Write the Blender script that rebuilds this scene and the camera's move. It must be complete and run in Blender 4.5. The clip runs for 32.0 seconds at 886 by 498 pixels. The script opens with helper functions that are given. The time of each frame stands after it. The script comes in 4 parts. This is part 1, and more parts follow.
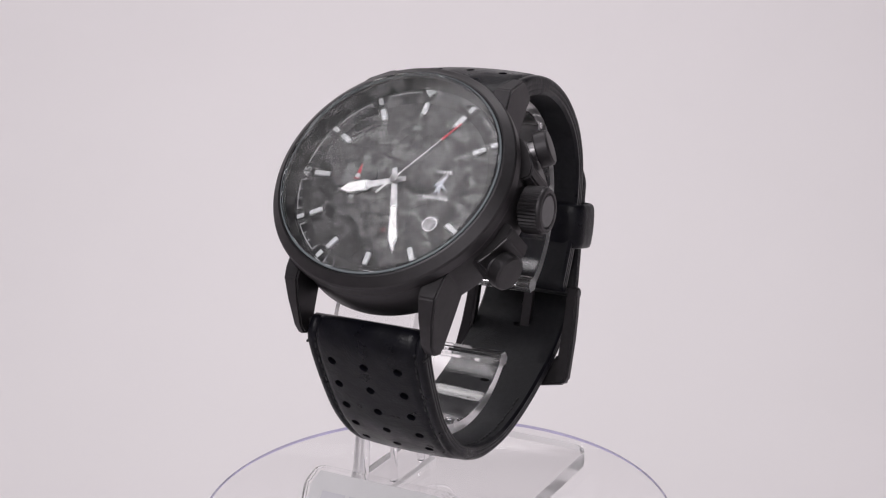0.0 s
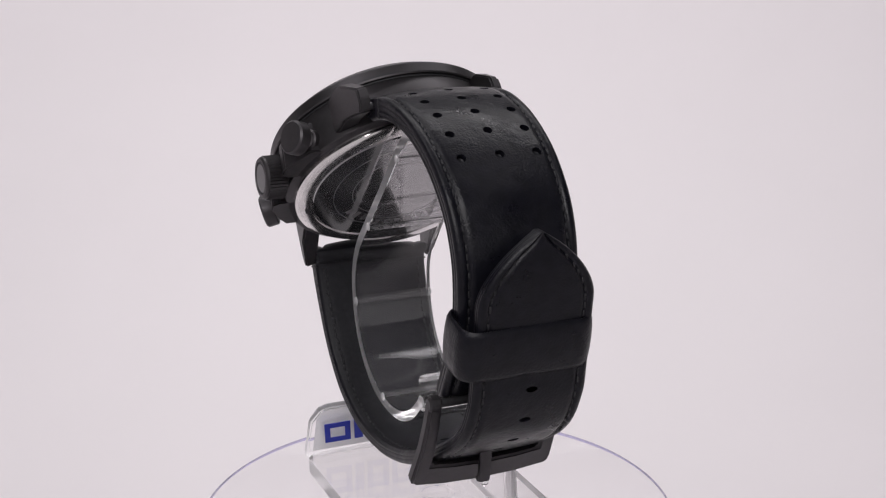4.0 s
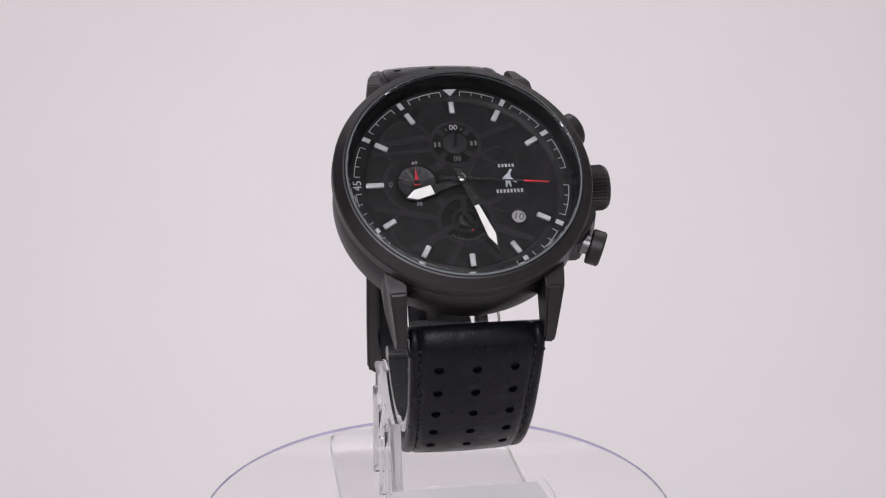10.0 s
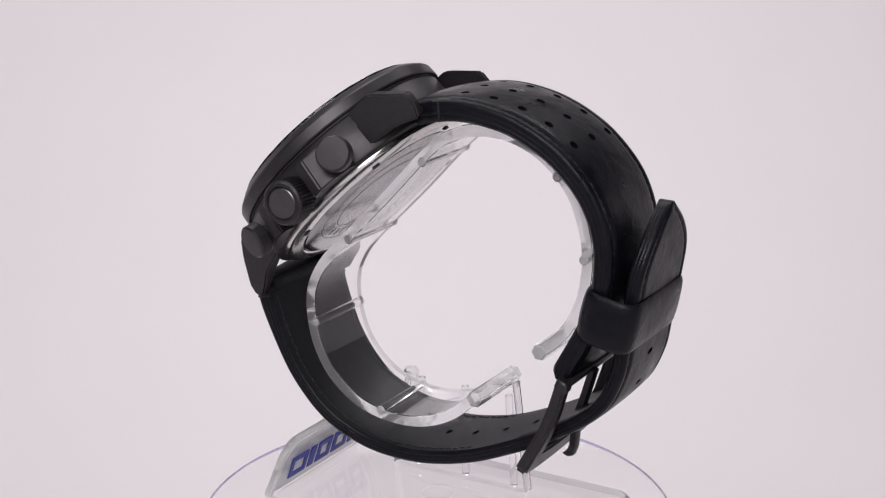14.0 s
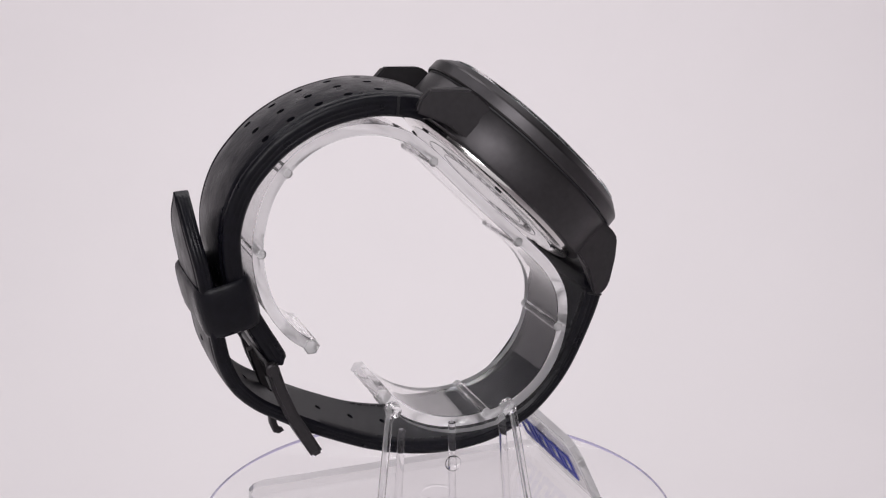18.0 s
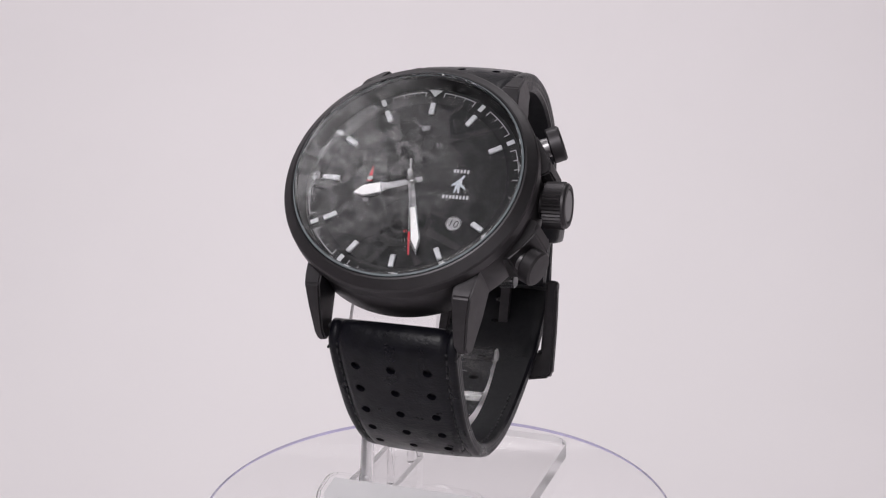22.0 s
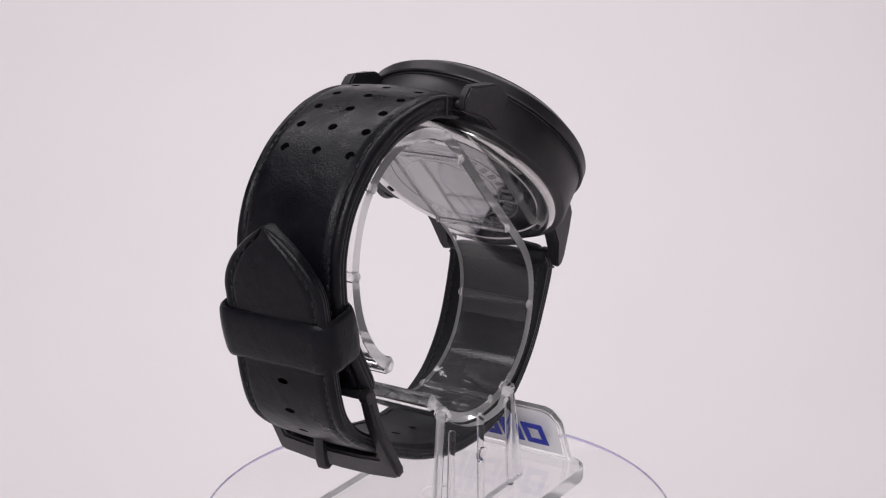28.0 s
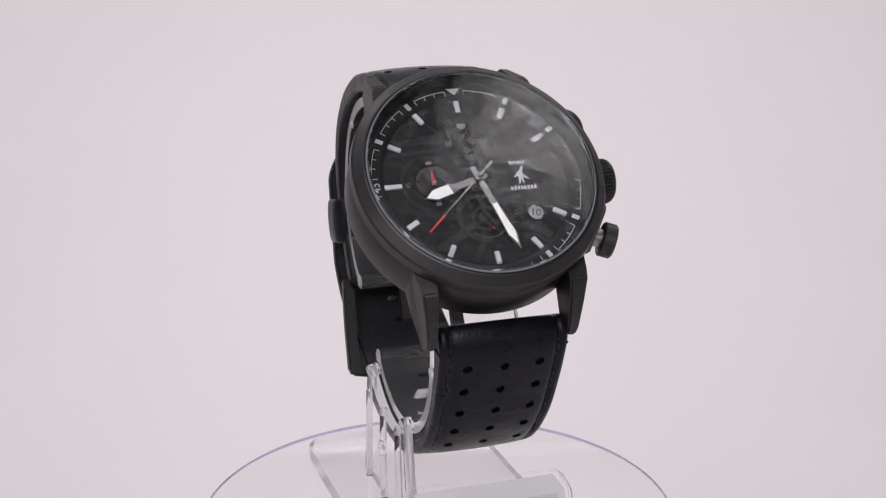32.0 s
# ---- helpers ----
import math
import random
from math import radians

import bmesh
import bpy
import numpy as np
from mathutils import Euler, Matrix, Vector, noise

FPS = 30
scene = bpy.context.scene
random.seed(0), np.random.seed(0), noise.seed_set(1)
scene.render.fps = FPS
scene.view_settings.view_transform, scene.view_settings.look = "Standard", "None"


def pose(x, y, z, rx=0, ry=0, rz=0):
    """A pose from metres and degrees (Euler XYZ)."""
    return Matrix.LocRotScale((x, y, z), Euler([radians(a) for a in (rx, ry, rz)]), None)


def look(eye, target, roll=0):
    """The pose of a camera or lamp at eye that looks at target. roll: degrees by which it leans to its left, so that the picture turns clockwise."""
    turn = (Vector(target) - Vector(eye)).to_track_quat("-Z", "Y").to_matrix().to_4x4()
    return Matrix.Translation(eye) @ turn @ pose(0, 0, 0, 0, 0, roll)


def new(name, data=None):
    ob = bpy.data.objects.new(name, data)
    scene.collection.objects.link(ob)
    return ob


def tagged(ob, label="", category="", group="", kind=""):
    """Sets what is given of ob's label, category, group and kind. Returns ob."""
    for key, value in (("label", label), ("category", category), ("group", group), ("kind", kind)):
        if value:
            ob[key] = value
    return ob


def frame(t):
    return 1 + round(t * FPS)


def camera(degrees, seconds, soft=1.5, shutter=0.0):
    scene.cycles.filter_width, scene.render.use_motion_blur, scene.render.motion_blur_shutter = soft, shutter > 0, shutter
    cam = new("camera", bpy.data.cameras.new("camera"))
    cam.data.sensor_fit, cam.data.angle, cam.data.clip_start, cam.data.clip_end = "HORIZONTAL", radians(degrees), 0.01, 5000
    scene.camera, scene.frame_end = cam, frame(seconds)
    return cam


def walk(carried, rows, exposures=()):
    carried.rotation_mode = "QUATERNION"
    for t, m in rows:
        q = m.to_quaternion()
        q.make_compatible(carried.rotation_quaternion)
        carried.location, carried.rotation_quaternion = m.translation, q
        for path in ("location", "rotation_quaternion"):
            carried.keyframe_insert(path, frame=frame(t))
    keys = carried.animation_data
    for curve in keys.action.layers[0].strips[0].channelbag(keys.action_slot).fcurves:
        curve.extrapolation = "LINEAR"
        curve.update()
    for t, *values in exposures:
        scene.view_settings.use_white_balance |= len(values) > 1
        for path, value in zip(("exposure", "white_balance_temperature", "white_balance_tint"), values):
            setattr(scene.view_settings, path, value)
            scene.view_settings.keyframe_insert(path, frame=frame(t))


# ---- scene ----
# the camera stands still on its tripod; the turntable turns clockwise under it
cam = camera(33.0, 32.0, soft=1.2)
EYE = (0.0, -0.27463, 0.13272)
SEAT = pose(*EYE, 90 - 16.017, 0.548, -0.511)
# the camera's own metering opens up a little while the watch turns its thin side
walk(cam, [(0.0, SEAT), (32.0, SEAT)], [(0.0, -0.05), (3.0, 0.05), (8.0, 0.04), (9.0, 0.0), (10.4, -0.02), (12.0, 0.0), (14.0, 0.05), (16.5, 0.03), (19.5, 0.05), (21.5, -0.01), (24.0, 0.05), (28.0, 0.05), (30.0, 0.03), (32.0, -0.01)])

SPIN = -32.314          # degrees a second
START = 331.29          # turn of the table at the start


# ---- light ----
world = bpy.data.worlds.new("studio_room")
scene.world = world
world.use_nodes = True
world.node_tree.nodes["Background"].inputs[0].default_value = (1.0, 0.958, 0.988, 1)
world.node_tree.nodes["Background"].inputs[1].default_value = 0.60


def area_lamp(name, eye, target, width, height, watts, colour=(1, 0.964, 0.984)):
    data = bpy.data.lights.new(name, "AREA")
    data.shape, data.size, data.size_y, data.energy, data.color = "RECTANGLE", width, height, watts, colour
    ob = new(name, data)
    ob.matrix_world = look(eye, target) if target else pose(*eye)
    return ob


# overhead softboxes, brighter in the middle of their cloth than towards the rim
for name, x, y, w, h in (("softbox_left", -0.315, -0.03, 0.17, 0.13), ("softbox_right", 0.257, -0.052, 0.09, 0.09)):
    for grow, glow, z in ((1.3, 2.0, 0.60), (0.85, 2.9, 0.598)):
        area_lamp(name, (x, y, z), None, w * grow, h * grow, glow * math.pi * w * h * grow ** 2, (1, 0.955, 1))
area_lamp("softbox_front", (-0.10, -0.49, 0.51), (0, 0, 0.04), 0.42, 0.26, 2.0)
# unseen fill light, added to brighten the backdrop from above
area_lamp("backdrop_fill", (0.0, 0.34, 0.60), (0, 0.72, 0.0), 0.85, 0.16, 4.1)


# ---- materials ----
def material(name, colour, rough=0.5, metal=0.0, spec=0.5, vary=0.0, scale=800.0, rough_vary=0.0, bump=0.0, bump_scale=2500.0, cells=False,
             transmission=0.0, ior=1.49, coat=0.0, stretch=None, wave=0.0):
    """Sizes in the scene's metres; noise scale is in cycles a metre."""
    m = bpy.data.materials.new(name)
    m.use_nodes = True
    nt = m.node_tree
    b = nt.nodes["Principled BSDF"]
    b.inputs["Base Color"].default_value = (*colour, 1)
    b.inputs["Roughness"].default_value = rough
    b.inputs["Metallic"].default_value = metal
    b.inputs["Specular IOR Level"].default_value = spec
    b.inputs["Transmission Weight"].default_value = transmission
    b.inputs["IOR"].default_value = ior
    b.inputs["Coat Weight"].default_value = coat
    co = nt.nodes.new("ShaderNodeTexCoord").outputs["Object"]
    if stretch:
        mp = nt.nodes.new("ShaderNodeMapping")
        mp.inputs["Scale"].default_value = stretch
        nt.links.new(co, mp.inputs[0])
        co = mp.outputs[0]

    def noise_of(s, detail=4):
        n = nt.nodes.new("ShaderNodeTexNoise")
        n.inputs["Scale"].default_value, n.inputs["Detail"].default_value = s, detail
        nt.links.new(co, n.inputs["Vector"])
        return n.outputs["Fac"]

    def ramp(src, lo, hi, a=0.3, c=0.7):
        r = nt.nodes.new("ShaderNodeMapRange")
        r.inputs[1].default_value, r.inputs[2].default_value = a, c
        r.inputs[3].default_value, r.inputs[4].default_value = lo, hi
        nt.links.new(src, r.inputs[0])
        return r.outputs[0]

    if vary:
        mix = nt.nodes.new("ShaderNodeMix")
        mix.data_type = "RGBA"
        mix.inputs[6].default_value = (*[c * (1 - vary) for c in colour], 1)
        mix.inputs[7].default_value = (*[min(1, c * (1 + vary)) for c in colour], 1)
        nt.links.new(ramp(noise_of(scale), 0, 1), mix.inputs[0])
        nt.links.new(mix.outputs[2], b.inputs["Base Color"])
    if rough_vary:
        nt.links.new(ramp(noise_of(scale * 0.4), max(0, rough - rough_vary), rough + rough_vary), b.inputs["Roughness"])
    if bump:
        bp = nt.nodes.new("ShaderNodeBump")
        bp.inputs["Strength"].default_value, bp.inputs["Distance"].default_value = bump, 0.0003
        src = noise_of(bump_scale, 6)
        if cells:
            v = nt.nodes.new("ShaderNodeTexVoronoi")
            v.feature = "DISTANCE_TO_EDGE"
            v.inputs["Scale"].default_value = bump_scale
            nt.links.new(co, v.inputs["Vector"])
            big = ramp(noise_of(260, 3), 0.15, 1.0, 0.35, 0.65)
            k = nt.nodes.new("ShaderNodeMath")
            k.operation = "MULTIPLY"
            nt.links.new(ramp(v.outputs["Distance"], 0, 1, 0.0, 0.25), k.inputs[0])
            nt.links.new(big, k.inputs[1])
            s = nt.nodes.new("ShaderNodeMath")
            s.operation = "ADD"
            nt.links.new(k.outputs[0], s.inputs[0])
            nt.links.new(ramp(noise_of(500, 5), 0, 1.2), s.inputs[1])
            src = s.outputs[0]
        nt.links.new(src, bp.inputs["Height"])
        if wave:
            crease = nt.nodes.new("ShaderNodeBump")
            crease.inputs["Strength"].default_value, crease.inputs["Distance"].default_value = wave, 0.0012
            bend = nt.nodes.new("ShaderNodeTexNoise")
            bend.inputs["Scale"].default_value, bend.inputs["Detail"].default_value, bend.inputs["Distortion"].default_value = 130, 2, 1.2
            nt.links.new(co, bend.inputs["Vector"])
            nt.links.new(bend.outputs["Fac"], crease.inputs["Height"])
            nt.links.new(crease.outputs[0], bp.inputs["Normal"])
        nt.links.new(bp.outputs[0], b.inputs["Normal"])
    return m


BLACK_STEEL = material("black_coated_steel", (0.072, 0.068, 0.072), 0.44, 0.85, 0.5, vary=0.06, scale=900, rough_vary=0.03, bump=0.05, bump_scale=9000)
BEZEL_STEEL = material("brushed_black_steel", (0.082, 0.078, 0.082), 0.42, 0.95, 0.5, vary=0.05, scale=700, rough_vary=0.03, bump=0.05, bump_scale=12000)
CROWN_BLACK = material("satin_grey_crown_disc", (0.17, 0.17, 0.175), 0.34, 1.0, vary=0.05)
GUNMETAL = material("gunmetal", (0.09, 0.09, 0.095), 0.32, 0.7, 0.5, vary=0.1)
BACK_MIRROR = material("grey_mirror_plate", (0.40, 0.395, 0.40), 0.12, 1.0, vary=0.05)
STEEL = material("polished_steel", (0.80, 0.78, 0.77), 0.16, 1.0, vary=0.06, scale=300, rough_vary=0.05)
LEATHER = material("black_leather", (0.0060, 0.0060, 0.0095), 0.345, 0.0, 0.27, vary=0.25, scale=500, rough_vary=0.09, bump=0.13, bump_scale=1500, cells=True, wave=0.13)
LINING = material("black_leather_lining", (0.0145, 0.0145, 0.0175), 0.56, 0.0, 0.28, vary=0.2, scale=900, bump=0.25, bump_scale=4000)
THREAD = material("black_thread", (0.020, 0.020, 0.023), 0.45, 0.0, 0.4, bump=0.3, bump_scale=9000)
DIAL_BLACK = material("matte_black_dial", (0.006, 0.006, 0.007), 0.5, 0.0, 0.2, vary=0.3, scale=400, bump=0.04, bump_scale=6000)
BRIDGE = material("dark_grey_bridge", (0.011, 0.011, 0.0122), 0.45, 0.1, 0.3, vary=0.25, scale=500, bump=0.04, bump_scale=6000)
SUNRAY = material("sunray_grey", (0.05, 0.05, 0.053), 0.34, 0.85, 0.5, vary=0.15, scale=900)
SUBDIAL = material("grooved_black", (0.0025, 0.0025, 0.003), 0.4, 0.0, 0.2, vary=0.2, scale=900)
WHITE_PAINT = material("white_print", (0.38, 0.38, 0.40), 0.5, vary=0.06)
SATIN_STEEL = material("satin_steel", (0.42, 0.41, 0.42), 0.36, 1.0, vary=0.06)
GREY_PAINT = material("grey_print", (0.11, 0.11, 0.115), 0.5, vary=0.1)
LUME = material("white_lume", (0.70, 0.70, 0.70), 0.45, vary=0.04)
SILVER = material("silver_applied", (0.44, 0.45, 0.47), 0.38, 0.35, 0.5, vary=0.08)
HAND_BLACK = material("polished_dark_hand", (0.22, 0.22, 0.225), 0.22, 1.0, 0.5, vary=0.1)
RED = material("red_enamel", (0.42, 0.010, 0.022), 0.4, vary=0.08)
ACRYLIC = material("clear_acrylic", (0.998, 0.996, 0.998), 0.03, transmission=1.0, ior=1.25, coat=0.2, rough_vary=0.02, scale=150)
CUFF_ACRYLIC = material("clear_cuff_acrylic", (0.985, 0.98, 0.985), 0.02, transmission=0.995, ior=1.34, coat=0.08)
CUFF_ACRYLIC.node_tree.nodes["Principled BSDF"].inputs["Coat Roughness"].default_value = 0.05
EDGE_CLEAR = material("clear_sawn_edge", (0.99, 0.985, 0.995), 0.28, transmission=0.76, ior=1.12, coat=0.4)
PLATE_CLEAR = material("clear_pillar_acrylic", (0.995, 0.993, 0.997), 0.02, transmission=1.0, ior=1.08)
POST_CLEAR = material("clear_post_acrylic", (0.99, 0.985, 0.99), 0.03, transmission=1.0, ior=1.25, coat=0.4)
RIB_CLEAR = material("clear_rib_acrylic", (0.985, 0.98, 0.985), 0.05, transmission=0.99, ior=1.22, coat=0.8, rough_vary=0.02, scale=300)
FROSTED = material("frosted_acrylic_edge", (0.97, 0.965, 0.97), 0.3, transmission=0.62, ior=1.15)
CUT_EDGE = material("matte_cut_acrylic_edge", (0.93, 0.92, 0.93), 0.5, transmission=0.75, ior=1.1)
DISC_ACRYLIC = material("clear_disc_acrylic", (0.996, 0.992, 0.998), 0.02, transmission=1.0, ior=1.13)
VIOLET = material("violet_edge", (0.66, 0.62, 0.95), 0.2, transmission=0.85, ior=1.4)
SIGN_FILM = material("white_sign_film", (0.96, 0.95, 0.97), 0.35, vary=0.02, scale=200, coat=1.0)
# the film is thin and lets light through from its back
nt = SIGN_FILM.node_tree
glow_through = nt.nodes.new("ShaderNodeBsdfTranslucent")
glow_through.inputs["Color"].default_value = (0.95, 0.95, 0.98, 1)
share = nt.nodes.new("ShaderNodeMixShader")
share.inputs[0].default_value = 0.1
nt.links.new(nt.nodes["Principled BSDF"].outputs[0], share.inputs[1])
nt.links.new(glow_through.outputs[0], share.inputs[2])
nt.links.new(share.outputs[0], nt.nodes["Material Output"].inputs["Surface"])
SHOW_THROUGH = material("pale_show_through", (0.80, 0.79, 0.84), 0.35)
BLUE = material("blue_ink", (0.012, 0.03, 0.42), 0.45, vary=0.05)
BACKDROP = material("white_backdrop", (0.83, 0.80, 0.815), 0.95, spec=0.1, vary=0.012, scale=6)
DARK_SHELL = material("dark_unseen_shell", (0.05, 0.05, 0.052), 0.9, spec=0.1, vary=0.1, scale=5)
DRUM = material("dark_plastic", (0.02, 0.02, 0.022), 0.6, vary=0.1)
DRUM_GREY = material("pale_grey_turntable_plastic", (0.55, 0.53, 0.54), 0.6, vary=0.05)

CLEAR_GLASS = material("clear_inner_glass", (1, 1, 1), 0.0, transmission=1.0, ior=1.15)
DATE_GREY = material("grey_date_disc", (0.24, 0.24, 0.25), 0.5, vary=0.1)
# sapphire: thin clear pane whose film of smudges scatters the softboxes
CRYSTAL = material("smudged_crystal", (1, 1, 1), 0.02, transmission=1.0, ior=1.18)
nt = CRYSTAL.node_tree
co = nt.nodes.new("ShaderNodeTexCoord").outputs["Object"]
wipe = []
for scale, detail, lo, hi, a, b in ((620, 3, 0.455, 0.56, 0.06, 0.66), (95, 3, 0.30, 0.70, 0.65, 1.0)):
    smudge = nt.nodes.new("ShaderNodeTexNoise")
    smudge.inputs["Scale"].default_value, smudge.inputs["Detail"].default_value, smudge.inputs["Roughness"].default_value = scale, detail, 0.6
    nt.links.new(co, smudge.inputs["Vector"])
    film = nt.nodes.new("ShaderNodeMapRange")
    film.inputs[1].default_value, film.inputs[2].default_value, film.inputs[3].default_value, film.inputs[4].default_value = lo, hi, a, b
    nt.links.new(smudge.outputs["Fac"], film.inputs[0])
    wipe.append(film.outputs[0])
both = nt.nodes.new("ShaderNodeMath")
both.operation = "MULTIPLY"
nt.links.new(wipe[0], both.inputs[0])
nt.links.new(wipe[1], both.inputs[1])
nt.links.new(both.outputs[0], nt.nodes["Principled BSDF"].inputs["Coat Weight"])
nt.nodes["Principled BSDF"].inputs["Coat Roughness"].default_value = 0.205
nt.nodes["Principled BSDF"].inputs["Coat IOR"].default_value = 1.78


# ---- mesh helpers: everything is drawn in millimetres and stored in metres ----
MM = 0.001


def part(name, bm, mat, parent=None, label="", smooth=40, m=None):
    if m is not None:
        bmesh.ops.transform(bm, matrix=m, verts=bm.verts)
    bmesh.ops.scale(bm, vec=(MM, MM, MM), verts=bm.verts)
    bmesh.ops.recalc_face_normals(bm, faces=bm.faces)
    me = bpy.data.meshes.new(name)
    if smooth:
        for f in bm.faces:
            f.smooth = True
        for e in bm.edges:
            e.smooth = len(e.link_faces) == 2 and e.calc_face_angle(0) < radians(smooth)
    bm.to_mesh(me)
    bm.free()
    me.materials.append(mat)
    ob = new(name, me)
    ob.parent = parent
    if label:
        ob["label"] = label
    return ob


def empty(name, label, category, group="", kind=""):
    return tagged(new(name), label, category, group, kind)


def frost_edges(ob, up, limit=0.5, edge=None):
    """Gives the cut edges of a clear sheet their frosted finish; up is the sheet's normal."""
    ob.data.materials.append(edge or FROSTED)
    for f in ob.data.polygons:
        if abs(f.normal.dot(up)) < limit:
            f.material_index = 1


def box(x0, x1, y0, y1, z0, z1, bevel=0.0, segments=2):
    bm = bmesh.new()
    bmesh.ops.create_cube(bm, size=1)
    for v in bm.verts:
        v.co = Vector(((x0 + x1) / 2 + v.co.x * (x1 - x0), (y0 + y1) / 2 + v.co.y * (y1 - y0), (z0 + z1) / 2 + v.co.z * (z1 - z0)))
    if bevel:
        bmesh.ops.bevel(bm, geom=bm.edges, offset=bevel, segments=segments, affect="EDGES", clamp_overlap=True)
    return bm


def lathe(profile, n=96, closed=False, a0=0.0, a1=360.0):
    """Revolves (radius, height) pairs round z; closed joins the last pair to the first."""
    bm = bmesh.new()
    full = abs(a1 - a0) > 359.9
    rings = []
    for i in range(n if full else n + 1):
        a = radians(a0 + (a1 - a0) * i / n)
        rings.append([bm.verts.new((r * math.cos(a), r * math.sin(a), h)) for r, h in profile])
    count = len(profile)
    for i in range(n):
        p, q = rings[i], rings[(i + 1) % len(rings)]
        for j in range(count if closed else count - 1):
            k = (j + 1) % count
            bm.faces.new((p[j], q[j], q[k], p[k]))
    if not closed and full:
        for j in (0, count - 1):
            if profile[j][0] > 1e-6:
                ring = [r[j] for r in rings]
                bm.faces.new(ring)
    bmesh.ops.remove_doubles(bm, verts=bm.verts, dist=1e-5)
    return bm


def prism(points, z0, z1, bevel=0.0, segments=2):
    """A flat outline (x, y) drawn up from z0 to z1."""
    bm = bmesh.new()
    lo = [bm.verts.new((x, y, z0)) for x, y in points]
    hi = [bm.verts.new((x, y, z1)) for x, y in points]
    n = len(points)
    bm.faces.new(lo[::-1])
    bm.faces.new(hi)
    for i in range(n):
        bm.faces.new((lo[i], lo[(i + 1) % n], hi[(i + 1) % n], hi[i]))
    if bevel:
        bmesh.ops.bevel(bm, geom=bm.edges, offset=bevel, segments=segments, affect="EDGES", clamp_overlap=True)
    return bm


def rod(p, q, r, n=14, bevel=0.0):
    p, q = Vector(p), Vector(q)
    d = q - p
    bm = lathe([(r - bevel, 0), (r, bevel), (r, d.length - bevel), (r - bevel, d.length)] if bevel else [(r, 0), (r, d.length)], n)
    bmesh.ops.transform(bm, matrix=Matrix.Translation(p) @ d.to_track_quat("Z", "Y").to_matrix().to_4x4(), verts=bm.verts)
    return bm


def join(target, other):
    me = bpy.data.meshes.new("joined")
    other.to_mesh(me)
    other.free()
    target.from_mesh(me)
    bpy.data.meshes.remove(me)
    return target


def spline(points, n):
    """An even walk of n + 1 points along a smooth curve through the given (y, z) points, each with its unit tangent and share of the length."""
    pts = [np.array(p, float) for p in points]
    pts = [2 * pts[0] - pts[1]] + pts + [2 * pts[-1] - pts[-2]]
    dense = []
    for i in range(1, len(pts) - 2):
        a, b, c, d = pts[i - 1:i + 3]
        for k in range(24):
            t = k / 24
            dense.append(0.5 * (2 * b + (c - a) * t + (2 * a - 5 * b + 4 * c - d) * t * t + (3 * b - a - 3 * c + d) * t ** 3))
    dense.append(pts[-2])
    dense = np.array(dense)
    for _ in range(12):
        dense[1:-1] = 0.5 * dense[1:-1] + 0.25 * (dense[:-2] + dense[2:])
    s = np.concatenate([[0], np.cumsum(np.linalg.norm(np.diff(dense, axis=0), axis=1))])
    out = []
    for i in range(n + 1):
        w = s[-1] * i / n
        p = np.array([np.interp(w, s, dense[:, k]) for k in (0, 1)])
        e = 0.4
        q0 = np.array([np.interp(max(0, w - e), s, dense[:, k]) for k in (0, 1)])
        q1 = np.array([np.interp(min(s[-1], w + e), s, dense[:, k]) for k in (0, 1)])
        t = (q1 - q0) / np.linalg.norm(q1 - q0)
        out.append((p, t, i / n))
    return out, s[-1]


def sweep(path, section, side=1):
    """section(share) gives a closed outline of (x, out) points; out runs along the curve's normal on the given side."""
    bm = bmesh.new()
    rings = []
    for p, t, s in path:
        nrm = np.array([t[1], -t[0]]) * side
        rings.append([bm.verts.new((x, p[0] + nrm[0] * o, p[1] + nrm[1] * o)) for x, o in section(s)])
    n = len(rings[0])
    for a, b in zip(rings, rings[1:]):
        for j in range(n):
            bm.faces.new((a[j], a[(j + 1) % n], b[(j + 1) % n], b[j]))
    bm.faces.new(rings[0][::-1])
    bm.faces.new(rings[-1])
    return bm


def cut(ob, cutter_bm):
    """Cuts real pits into a mesh."""
    bmesh.ops.scale(cutter_bm, vec=(MM, MM, MM), verts=cutter_bm.verts)
    bmesh.ops.recalc_face_normals(cutter_bm, faces=cutter_bm.faces)
    me = bpy.data.meshes.new("cutter")
    cutter_bm.to_mesh(me)
    cutter_bm.free()
    tool = new("cutter", me)
    mod = ob.modifiers.new("pits", "BOOLEAN")
    mod.operation, mod.object, mod.solver = "DIFFERENCE", tool, "EXACT"
    bpy.context.view_layer.update()
    done = bpy.data.meshes.new_from_object(ob.evaluated_get(bpy.context.evaluated_depsgraph_get()))
    ob.modifiers.clear()
    ob.data = done
    bpy.data.objects.remove(tool)


def letters(text, size, m, mat, parent, name="numeral", depth=0.03, tilt=0.0):
    cu = bpy.data.curves.new(name, "FONT")
    cu.body, cu.size, cu.extrude, cu.align_x, cu.align_y = text, size, depth, "CENTER", "CENTER"
    cu.resolution_u = 3
    cu.shear = tilt
    tmp = new("tmp", cu)
    bpy.context.view_layer.update()
    me = bpy.data.meshes.new_from_object(tmp.evaluated_get(bpy.context.evaluated_depsgraph_get()))
    bpy.data.objects.remove(tmp)
    bm = bmesh.new()
    bm.from_mesh(me)
    return part(name, bm, mat, parent, smooth=0, m=m)


